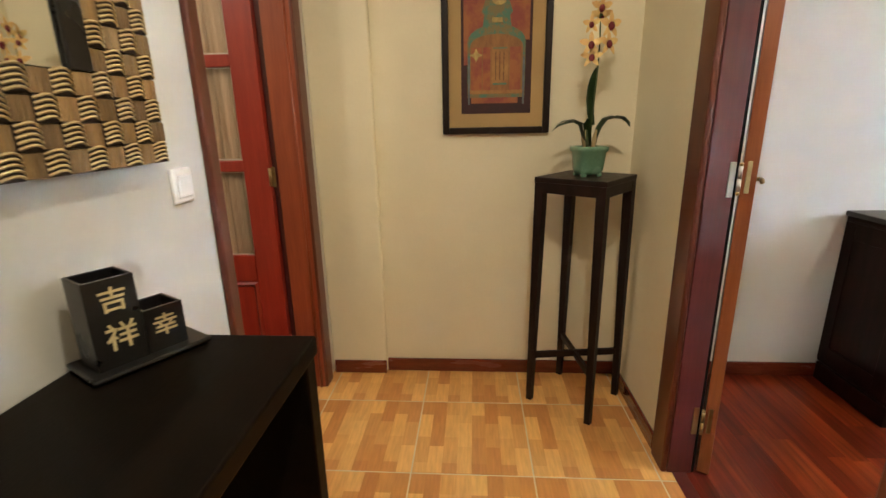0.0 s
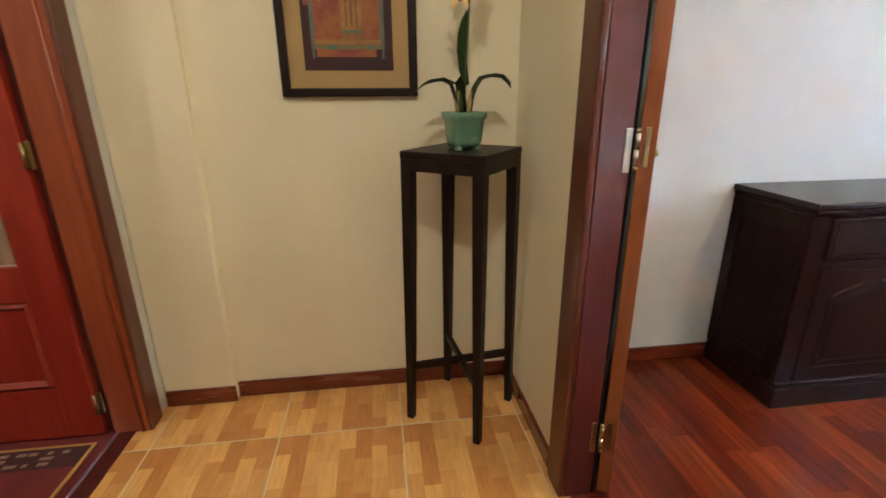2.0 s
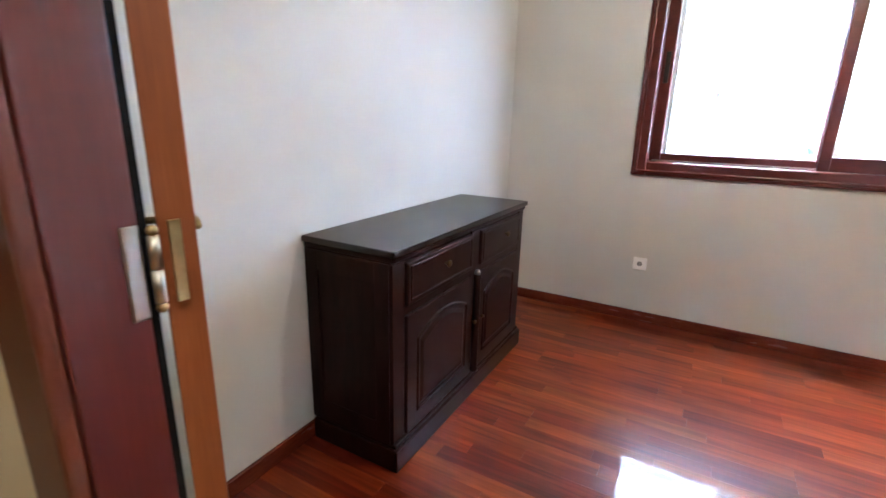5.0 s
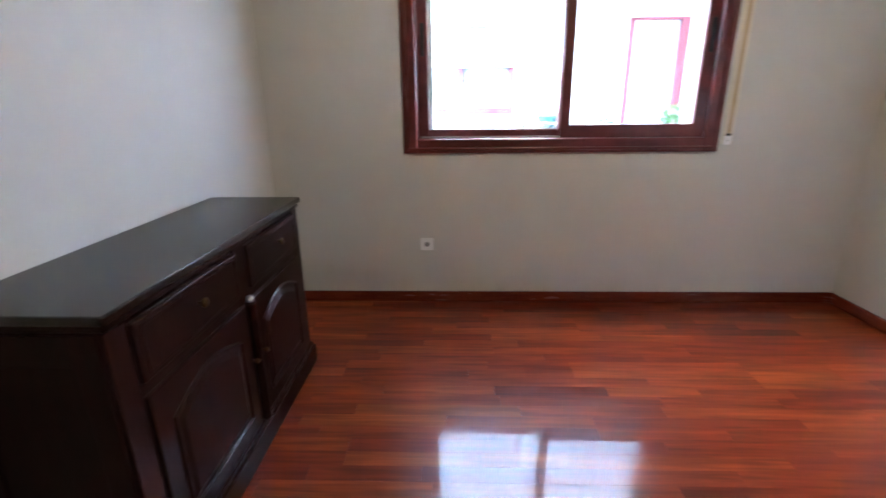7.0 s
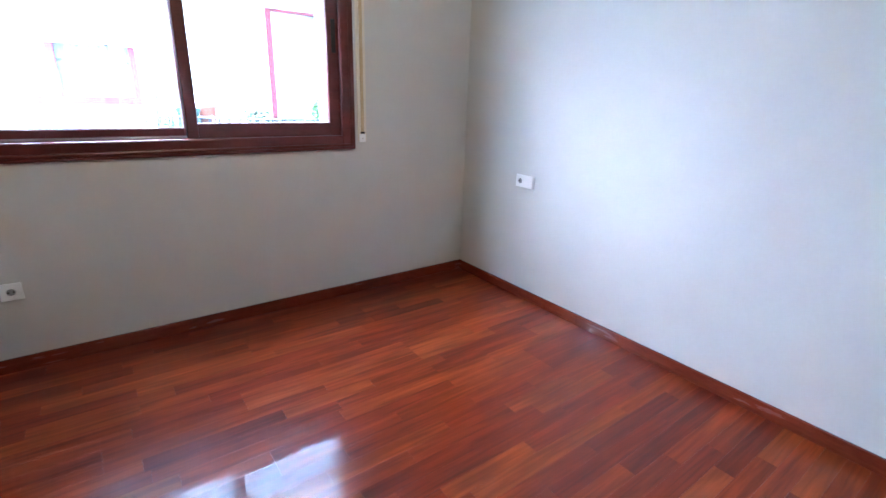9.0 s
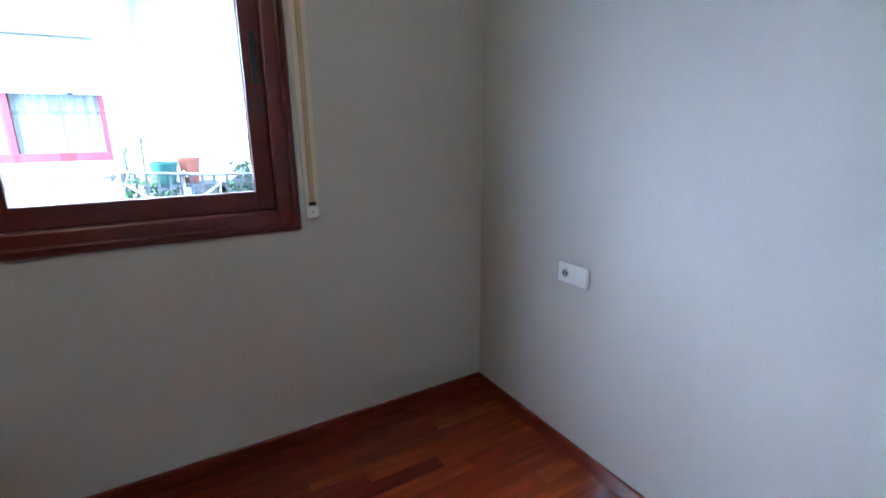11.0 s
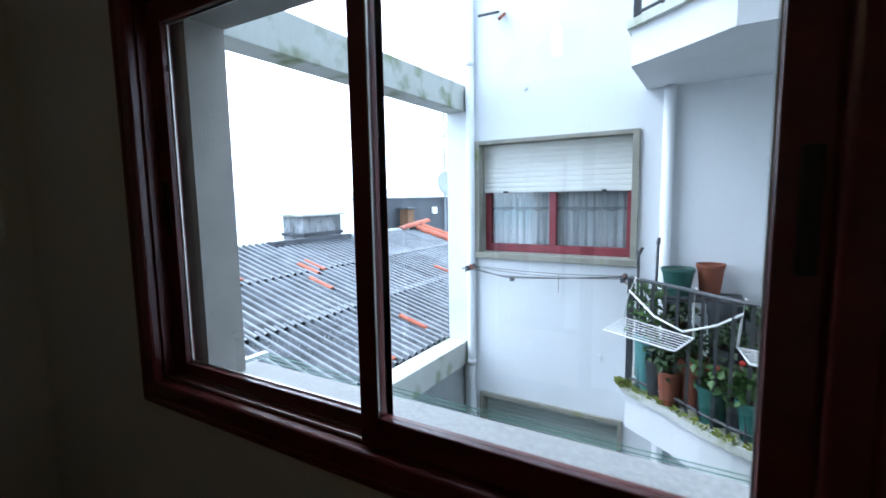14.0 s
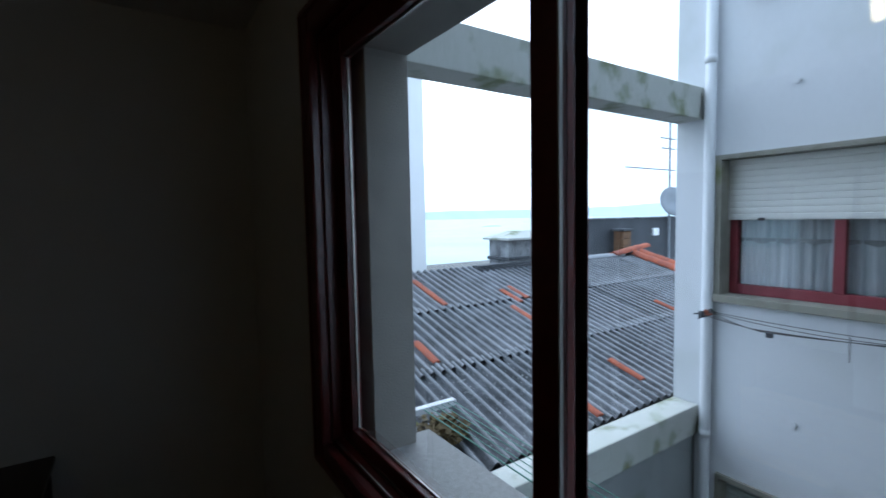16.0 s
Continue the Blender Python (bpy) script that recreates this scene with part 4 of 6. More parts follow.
def weave_block():
    """A flat slip of wood, slightly domed, with shallow upright grooves."""
    bm = bmesh.new()
    k, n = CELL * 0.97, 12
    rows = []
    for i in range(n + 1):
        u = i / n
        d = 0.021 + 0.006 * math.sin(math.pi * u) ** 0.5 - (0.0014 if i in (4, 8) else 0.0)
        rows.append([bm.verts.new((-k / 2 + k * u, -y, z)) for z, y in ((0.0, 0.016), (0.002, d), (k - 0.002, d), (k, 0.016))])
    for a, b in zip(rows, rows[1:]):
        for j in range(3):
            bm.faces.new((a[j], b[j], b[j + 1], a[j + 1]))
    for q in (rows[0], rows[-1]):
        bm.faces.new(q)
    me = bpy.data.meshes.new("weave_block")
    bmesh.ops.recalc_face_normals(bm, faces=bm.faces)
    bm.to_mesh(me)
    bm.free()
    return me
def cane_block():
    bm = bmesh.new()
    k, n, m = CELL * 0.985, 6, 5
    block(bm, -k / 2, k / 2, -0.022, -0.017, 0, k, index=1)
    for c in range(m):
        zc, rz = k * (c + 0.4) / m, k / m * 0.27
        pts = [(-k / 2 + k * i / n, -0.0215 - 0.008 * math.sin(math.pi * i / n) ** 0.7, zc + 0.0065 * math.sin(math.pi * i / n)) for i in range(n + 1)]
        sweep(bm, pts, rz, 4)
    me = bpy.data.meshes.new("cane_block")
    bmesh.ops.recalc_face_normals(bm, faces=bm.faces)
    bm.to_mesh(me)
    bm.free()
    return me
wb, cb = weave_block(), cane_block()
wb.materials.append(WOVEN_LIGHT)
cb.materials.append(CANE)
cb.materials.append(WOVEN_BED)
wd = wb.copy()
wd.materials.clear()
wd.materials.append(WOVEN_DARK)
random.seed(11)
for c in range(NC):
    for r in range(NR):
        if BAND <= c < NC - BAND and BAND <= r < NR - BAND:
            continue
        m = pose(-HWID + (c + 0.5) * CELL, random.uniform(-0.003, 0.002), r * CELL)
        if (c + r) % 2:
            shared("cane_block", cb, mirror, m)
        else:
            shared("weave_block", wb if random.random() < 0.7 else wd, mirror, m)

# ---- hall: framed painting ----
PX0, PX1, PZ0, PZ1 = 0.090, 0.576, 1.243, 1.93
pic = thing("framed_painting", ((PX0 + PX1) / 2, NORTH - 0.015, PZ0), "painting of an arched doorway, tan mat and black frame", "painting", turn=0)
hw, hh = (PX1 - PX0) / 2, PZ1 - PZ0
bm = bmesh.new()
ring_frame(bm, "y", -0.028, -0.002, -hw, hw, 0, hh, 0.030, 0.005)
part("picture_frame", bm, WENGE, pic, "black wooden frame")
part("mat_board", slab(-hw + 0.029, hw - 0.029, -0.010, -0.006, 0.029, hh - 0.029), MAT_BOARD, pic, "tan mat board")
part("painted_border", slab(-0.157, 0.157, -0.012, -0.0101, 0.090, hh - 0.090), ART_DARK, pic)
part("painted_ground", slab(-0.145, 0.145, -0.0135, -0.0121, 0.135, hh - 0.095), ART_GROUND, pic)
def arch(w, z0, zs, k=12, rise=0.55):
    return [(-w, z0), (w, z0)] + [(w * math.cos(math.pi * i / k), zs + w * rise * math.sin(math.pi * i / k)) for i in range(k + 1)]
part("painted_plum_side", slab(0.098, 0.145, -0.0145, -0.0136, 0.135, 0.40), ART_DARK, pic)
part("painted_plum_side", slab(-0.145, -0.112, -0.0145, -0.0136, 0.135, 0.30), ART_DARK, pic)
part("painted_arch", prism(bmesh.new(), arch(0.128, 0.160, 0.395), -0.0148, -0.0137), ART_TEAL, pic)
part("painted_dome", prism(bmesh.new(), [(-0.062, 0.45), (0.066, 0.45), (0.058, 0.50), (0.070, 0.515), (0.050, 0.57), (0.0, 0.60), (-0.046, 0.57), (-0.066, 0.515), (-0.054, 0.50)], -0.0146, -0.0136), ART_TEAL, pic)
part("painted_door", prism(bmesh.new(), arch(0.116, 0.175, 0.378, 12, 0.42), -0.0158, -0.0149), ART_DOOR, pic)
for x0, x1 in ((-0.112, -0.064), (-0.060, -0.026), (0.060, 0.108)):
    part("painted_plank", slab(x0, x1, -0.0163, -0.0159, 0.186, 0.372), ART_GROUND, pic)
part("painted_hatch", slab(-0.020, 0.052, -0.0165, -0.0159, 0.216, 0.372), ART_GOLD_DEEP, pic)
for cx in (-0.002, 0.016, 0.034):
    part("painted_line", slab(cx - 0.0013, cx + 0.0013, -0.0169, -0.0166, 0.235, 0.352), ART_DARK, pic)
for cx, cz, w, h in ((0.016, 0.218, 0.062, 0.008), (0.016, 0.368, 0.066, 0.006)):
    part("painted_rail", slab(cx - w / 2, cx + w / 2, -0.0172, -0.0166, cz - h / 2, cz + h / 2), ART_TEAL, pic)
part("painted_step", slab(-0.118, 0.118, -0.0165, -0.0159, 0.178, 0.192), ART_GOLD_DEEP, pic)
for x in (-0.122, 0.122):
    part("painted_pillar", slab(x - 0.004, x + 0.004, -0.0165, -0.0149, 0.130, 0.33), ART_SLATE, pic)
part("painted_boss", slab(-0.020, 0.026, -0.0160, -0.0147, 0.472, 0.492, 0.004), ART_GOLD, pic)
part("painted_boss", lathe(bmesh.new(), [(0.030, 0.0), (0.026, 0.0012)], 18), ART_GOLD, pic, at=pose(0.01, -0.0147, 0.560, 90) @ Matrix.Diagonal((1, 0.62, 1, 1)))
star = [((0.030 if k % 2 == 0 else 0.013) * math.sin(math.pi * k / 4), 0.340 + (0.030 if k % 2 == 0 else 0.013) * math.cos(math.pi * k / 4)) for k in range(8)]
part("painted_star", prism(bmesh.new(), [(x - 0.090, z) for x, z in star], -0.0172, -0.0159), ART_GOLD, pic)

# ---- hall: tall plant stand and orchid ----
ST = (0.711, 1.962)
stand = thing("plant_stand", (ST[0], ST[1], 0), "tall dark wooden plant stand with tapered legs, set cornerwise", "plant stand", turn=52)
SH, SA = 1.070, 0.158
part("stand_top", slab(-SA, SA, -SA, SA, SH - 0.022, SH, 0.003), WENGE, stand)
for a, b_, c, d in ((-SA + 0.012, SA - 0.012, -SA + 0.003, -SA + 0.022), (-SA + 0.012, SA - 0.012, SA - 0.022, SA - 0.003), (-SA + 0.003, -SA + 0.022, -SA + 0.012, SA - 0.012), (SA - 0.022, SA - 0.003, -SA + 0.012, SA - 0.012)):
    part("apron", slab(a, b_, c, d, SH - 0.066, SH - 0.022, 0.002), WENGE, stand)
for sx in (-1, 1):
    for sy in (-1, 1):
        bm = bmesh.new()
        o = SA - 0.002
        rings = []
        for z, w, sh in ((0.0, 0.026, 0.006), (0.35, 0.031, 0.004), (0.75, 0.037, 0.002), (SH - 0.022, 0.040, 0.0)):
            e = o + sh
            rings.append([bm.verts.new((sx * (e - q[0] * w), sy * (e - q[1] * w), z)) for q in ((0, 0), (1, 0), (1, 1), (0, 1))])
        for r0, r1 in zip(rings, rings[1:]):
            for k in range(4):
                bm.faces.new((r0[k], r0[(k + 1) % 4], r1[(k + 1) % 4], r1[k]))
        bm.faces.new(rings[0])
        bm.faces.new(rings[-1][::-1])
        part("leg", bm, WENGE, stand)
for ang, dz in ((45, 0.0), (135, 0.004)):
    part("cross_stretcher", slab(-0.195, 0.195, -0.009, 0.009, 0.215 + dz, 0.245 + dz, 0.002), WENGE, stand, at=pose(0, 0, 0, 0, 0, ang))

orchid = thing("potted_orchid", (ST[0], ST[1] - 0.012, SH), "artificial yellow orchid in a square celadon pot on the stand", "plant", turn=14)
bm = bmesh.new()
rings = []
for w, z in ((0.044, 0.010), (0.050, 0.030), (0.0565, 0.098), (0.063, 0.104), (0.0645, 0.120), (0.062, 0.123), (0.055, 0.123), (0.053, 0.108)):
    k = 5
    ring = []
    for q in range(4):
        for i in range(k):
            a, b_ = [((-1, -1), (1, -1)), ((1, -1), (1, 1)), ((1, 1), (-1, 1)), ((-1, 1), (-1, -1))][q]
            u = i / k
            x, y = a[0] + (b_[0] - a[0]) * u, a[1] + (b_[1] - a[1]) * u
            f = 1 / max(1, (abs(x) ** 8 + abs(y) ** 8) ** 0.125)
            ring.append(bm.verts.new((x * w * f, y * w * f, z)))
    rings.append(ring)
for r0, r1 in zip(rings, rings[1:]):
    for k in range(len(r0)):
        bm.faces.new((r0[k], r0[(k + 1) % len(r0)], r1[(k + 1) % len(r0)], r1[k]))
bm.faces.new(rings[0][::-1])
bm.faces.new(rings[-1])
part("pot", bm, CELADON, orchid, "celadon green glazed ceramic pot", smooth=True)
for sx in (-1, 1):
    for sy in (-1, 1):
        part("pot_foot", slab(sx * 0.034 - 0.010, sx * 0.034 + 0.010, sy * 0.034 - 0.010, sy * 0.034 + 0.010, 0, 0.014, 0.003), CELADON, orchid)
bm = bmesh.new()
bmesh.ops.create_uvsphere(bm, u_segments=16, v_segments=8, radius=0.050, matrix=Matrix.Translation((0, 0, 0.108)) @ Matrix.Diagonal((1, 1, 0.28, 1)))
part("moss", bm, MOSS_FILL, orchid, smooth=True)
random.seed(3)
for k in range(9):
    a = random.uniform(0, 6.28)
    bm = sweep(bmesh.new(), [(0.014 * math.cos(a), 0.012 * math.sin(a), 0.10), (0.028 * math.cos(a), 0.020 * math.sin(a), 0.15), (0.034 * math.cos(a), 0.022 * math.sin(a), 0.19)], [0.010, 0.008, 0.003], 6)
    part("root_sheath", bm, CANE if k % 2 else STEM, orchid, smooth=True)
def strap_leaf(points, width, turn):
    bm = bmesh.new()
    pts = [Vector(p) for p in points]
    prev = None
    for i, p in enumerate(pts):
        u = i / (len(pts) - 1)
        w = width * (0.35 + 0.65 * math.sin(math.pi * min(1, u * 0.85 + 0.12))) * (1 if u < 0.98 else 0.15)
        s = Vector((math.cos(turn), math.sin(turn), 0))
        row = [bm.verts.new(p - s * w), bm.verts.new(p + Vector((0, 0, -0.35 * w))), bm.verts.new(p + s * w)]
        if prev:
            bm.faces.new((prev[0], prev[1], row[1], row[0]))
            bm.faces.new((prev[1], prev[2], row[2], row[1]))
        prev = row
    bmesh.ops.solidify(bm, geom=bm.faces[:], thickness=0.0016)
    part("leaf", bm, LEAF, orchid, smooth=True)
strap_leaf([(-0.012, 0, 0.11), (-0.034, -0.008, 0.165), (-0.052, -0.014, 0.212), (-0.085, -0.020, 0.226), (-0.115, -0.026, 0.222), (-0.150, -0.032, 0.212), (-0.182, -0.038, 0.188)], 0.021, 1.5)
strap_leaf([(-0.006, 0.01, 0.11), (-0.014, 0.012, 0.17), (-0.022, 0.018, 0.215), (-0.060, 0.028, 0.232), (-0.105, 0.036, 0.226), (-0.140, 0.040, 0.208)], 0.018, 1.3)
strap_leaf([(-0.004, -0.010, 0.12), (-0.014, -0.012, 0.165), (-0.022, -0.014, 0.215), (-0.020, -0.016, 0.235)], 0.019, 0.2)
strap_leaf([(0.012, 0, 0.11), (0.024, 0, 0.155), (0.036, -0.006, 0.200), (0.060, -0.012, 0.236), (0.092, -0.016, 0.244), (0.124, -0.022, 0.240), (0.150, -0.028, 0.218), (0.160, -0.030, 0.198)], 0.034, 1.45)
strap_leaf([(0.006, -0.006, 0.21), (-0.006, -0.007, 0.255), (-0.012, -0.009, 0.31), (-0.010, -0.010, 0.36), (-0.002, -0.010, 0.40), (0.004, -0.010, 0.43)], 0.019, 0.1)
part("flower_stem", sweep(bmesh.new(), [(0, 0, 0.11), (0.004, -0.004, 0.25), (0.010, -0.010, 0.40), (0.012, -0.012, 0.52), (0.008, -0.012, 0.60), (0.0, -0.014, 0.665)], [0.004, 0.0038, 0.0034, 0.003, 0.0025, 0.002], 6), STEM, orchid, smooth=True)
def blossom(place, yaw, tilt, size):
    f = part("blossom", rod(bmesh.new(), (0, 0, 0), (0, 0.004, 0), size * 0.12, seg=8), STEM, orchid, at=pose(*place, tilt, 0, yaw))
    for k in range(5):
        a = math.pi / 2 + 2 * math.pi * k / 5
        bm = bmesh.new()
        c, s = math.cos(a), math.sin(a)
        L, W = size, size * (0.34 if k in (0, 2, 3) else 0.46)
        rows = []
        for i in range(5):
            u = i / 4
            w = W * math.sin(math.pi * (0.12 + 0.80 * u)) * 0.62
            d = -0.15 * size * math.sin(math.pi * u * 0.9)
            rows.append([bm.verts.new((c * L * u - s * w, d, s * L * u + c * w)), bm.verts.new((c * L * u, d - 0.04 * size, s * L * u)), bm.verts.new((c * L * u + s * w, d, s * L * u - c * w))])
        for r0, r1 in zip(rows, rows[1:]):
            bm.faces.new((r0[0], r0[1], r1[1], r1[0]))
            bm.faces.new((r0[1], r0[2], r1[2], r1[1]))
        part("petal", bm, PETAL, f, smooth=True)
    bm = bmesh.new()
    bmesh.ops.create_uvsphere(bm, u_segments=10, v_segments=6, radius=size * 0.30, matrix=Matrix.Translation((0, -size * 0.2, -size * 0.12)) @ Matrix.Diagonal((0.9, 0.7, 1.1, 1)))
    part("lip", bm, LIP, f, "maroon lip", smooth=True)
for pl, yaw, tilt, s in (((0.036, -0.03, 0.515), 12, -5, 0.048), ((0.040, -0.03, 0.580), 8, 0, 0.050), ((-0.034, -0.03, 0.510), -18, -10, 0.046), ((-0.028, -0.03, 0.462), -25, -25, 0.044), ((0.004, -0.02, 0.645), 0, 12, 0.044), ((-0.030, -0.02, 0.585), -40, 5, 0.036), ((0.030, 0.02, 0.625), 160, 0, 0.042)):
    blossom(pl, yaw, tilt, s)

# ---- room: sideboard ----
SX0, SX1, SY0, SY1, SBH = 1.972, 3.250, 1.770, 2.197, 0.867
sb = thing("sideboard", ((SX0 + SX1) / 2, (SY0 + SY1) / 2, 0), "dark stained wooden sideboard with two drawers and two arched-panel doors", "sideboard")
ox, oy = (SX0 + SX1) / 2, (SY0 + SY1) / 2
def sbx(x0, x1, y0, y1, z0, z1, bev=0.003, seg=2):
    return slab(x0 - ox, x1 - ox, y0 - oy, y1 - oy, z0, z1, bev, seg)
FY = SY0 + 0.022
part("body", sbx(SX0 + 0.012, SX1 - 0.022, FY + 0.004, SY1 - 0.004, 0.10, 0.832), SIDEBOARD, sb)
part("top", sbx(SX0, SX1, SY0, SY1, 0.842, SBH, 0.006, 3), SIDEBOARD_TOP, sb, "grey-sheened dark top")
part("top_moulding", sbx(SX0 + 0.010, SX1 - 0.010, SY0 + 0.010, SY1 - 0.002, 0.822, 0.8415, 0.006, 3), SIDEBOARD, sb)
part("plinth", sbx(SX0 + 0.002, SX1 - 0.002, SY0 - 0.004, SY1 - 0.015, 0, 0.092, 0.004), SIDEBOARD, sb)
part("plinth_moulding", sbx(SX0 + 0.010, SX1 - 0.010, SY0 + 0.006, SY1 - 0.003, 0.092, 0.112, 0.008, 3), SIDEBOARD, sb)
for x0, x1 in ((SX0 + 0.012, SX0 + 0.085), (2.585, 2.665), (SX1 - 0.085, SX1 - 0.022)):
    part("front_stile", sbx(x0, x1, FY - 0.004, FY + 0.006, 0.112, 0.818, 0.002), SIDEBOARD, sb)
part("front_rail", sbx(SX0 + 0.085, SX1 - 0.085, FY - 0.003, FY + 0.006, 0.610, 0.640, 0.002), SIDEBOARD, sb)
for side_x in (SX0 + 0.012, SX1 - 0.022):
    s = -1 if side_x < 2.5 else 1
    for y0, y1, z0, z1 in ((FY + 0.01, FY + 0.07, 0.112, 0.818), (SY1 - 0.07, SY1 - 0.01, 0.112, 0.818), (FY + 0.07, SY1 - 0.07, 0.112, 0.19), (FY + 0.07, SY1 - 0.07, 0.74, 0.818)):
        part("side_rail", sbx(min(side_x, side_x + s * 0.006), max(side_x, side_x + s * 0.006), y0, y1, z0, z1, 0.0015), SIDEBOARD, sb)
def knob(x, z, parent, r=0.013, mat=DARK_BRASS):
    bm = lathe(bmesh.new(), [(0.004, 0.0), (0.0045, 0.012), (r * 0.9, 0.016), (r, 0.021), (r * 0.6, 0.027)], 14)
    part("knob", bm, mat, parent, "dark brass knob", smooth=True, at=pose(x - ox, FY - 0.016 - oy, z, 90))
for x0, x1, kx in ((2.060, 2.583, 2.325), (2.667, 3.163, 2.940)):
    d = part("drawer", sbx(x0, x1, FY - 0.016, FY + 0.003, 0.645, 0.808, 0.006, 3), SIDEBOARD, sb)
    ring = bmesh.new()
    for a, b_, c, e in ((x0 + 0.02, x1 - 0.02, 0.660, 0.667), (x0 + 0.02, x1 - 0.02, 0.786, 0.793), (x0 + 0.02, x0 + 0.027, 0.660, 0.793), (x1 - 0.027, x1 - 0.02, 0.660, 0.793)):
        block(ring, a - ox, b_ - ox, FY - 0.019 - oy, FY - 0.014 - oy, c, e, 0.002)
    part("bead", ring, SIDEBOARD, d)
    knob(kx, 0.742, d, 0.015)
for x0, x1, kx in ((2.060, 2.600, 2.585), (2.650, 3.163, 2.668)):
    d = part("door", sbx(x0, x1, FY - 0.014, FY + 0.003, 0.116, 0.607, 0.004), SIDEBOARD, sb)
    cx, w = (x0 + x1) / 2 - ox, (x1 - x0) / 2 - 0.065
    def panel_outline(w, z0, zs, rise, k=14):
        return [(-w, z0), (w, z0)] + [(w - 2 * w * i / k, zs + rise * math.sin(math.pi * i / k)) for i in range(k + 1)]
    o1, o2, o3 = panel_outline(w, 0.180, 0.500, 0.055), panel_outline(w - 0.014, 0.192, 0.490, 0.053), panel_outline(w - 0.040, 0.220, 0.465, 0.048)
    bm = bmesh.new()
    fy = FY - 0.0142 - oy
    rows = [[bm.verts.new((cx + x, fy + dy, z)) for x, z in o] for o, dy in ((o1, 0.0), (panel_outline(w - 0.006, 0.186, 0.495, 0.054), -0.006), (o2, 0.0045), (o3, -0.006))]
    for r0, r1 in zip(rows, rows[1:]):
        for k in range(len(r0)):
            bm.faces.new((r0[k], r0[(k + 1) % len(r0)], r1[(k + 1) % len(r0)], r1[k]))
    bm.faces.new(rows[-1])
    part("arched_panel", bm, SIDEBOARD, d, "raised arched door panel")
    knob(kx, 0.392, d, 0.010)
part("centre_post", lathe(bmesh.new(), [(0.020, 0.118), (0.022, 0.13), (0.018, 0.15), (0.017, 0.58), (0.021, 0.60), (0.016, 0.612)], 16), SIDEBOARD, sb, "slim turned post between the doors", smooth=True, at=pose(2.625 - ox, FY - 0.020 - oy, 0))
part("post_tip", lathe(bmesh.new(), [(0.014, 0.612), (0.014, 0.622), (0.009, 0.632)], 14), STEEL, sb, "bright metal post tip", smooth=True, at=pose(2.625 - ox, FY - 0.020 - oy, 0))

# ---- outside: the light well and the building across it ----
FX = 7.29
structure("ground", slab(-60, 90, -60, 90, -9.2, -9.0), GROUND, "grey paved ground of the town")
structure("water", slab(-2600, 9600, 90, 4300, -14.2, -14.0), SEA, "grey-green sea of the bay")
structure("concrete_beam", slab(OUT, FX, 1.845, 2.06, 2.470, 2.712, 0.008), CONCRETE, "weathered concrete beam bridging the light well, mossy on top")
structure("parapet_wall", slab(OUT, FX, 1.875, 2.045, -9.0, 0.0), DAMP_WALL, "stained concrete wall below the parapet")
structure("parapet_coping", slab(OUT, FX, 1.845, 2.06, -0.045, 0.195, 0.010), CONCRETE, "pale wet concrete coping with green stains")

apartment = thing("apartment_building", (FX, 0, -9.0), "white plastered apartment building across the light well", "building")
def ab(x0, x1, y0, y1, z0, z1, bev=0.0):
    return slab(x0 - FX, x1 - FX, y0, y1, z0 + 9, z1 + 9, bev)
W1 = (0.275, 1.735, 1.080, 2.165)
W2 = (0.355, 1.690, -1.55, -0.315)
bm = bmesh.new()
for y0, y1, z0, z1 in ((W1[1], 2.06, -9, 9), (0.0, W1[0], -9, 9), (W1[0], W1[1], W1[3], 9), (W1[0], W1[1], W2[3], W1[2]), (W1[0], W2[0], W2[2], W2[3]), (W2[1], W1[1], W2[2], W2[3]), (W1[0], W1[1], -9, W2[2])):
    block(bm, 0, 0.30, y0, y1, z0 + 9, z1 + 9)
part("wall", bm, FACADE, apartment, "white render with faint stains")
part("side_wall", ab(FX + 0.30, FX + 5, 1.86, 2.06, -9, 9), FACADE, apartment)
bm = bmesh.new()
for y0, y1, z0, z1 in ((-1.02, 0.0, -9, 9), (-6, -1.76, -9, 9), (-1.76, -1.02, 2.22, 9), (-1.76, -1.02, -9, 0.2)):
    block(bm, 0.0, 0.30, y0, y1, z0 + 9, z1 + 9)
part("balcony_wall", bm, FACADE, apartment)

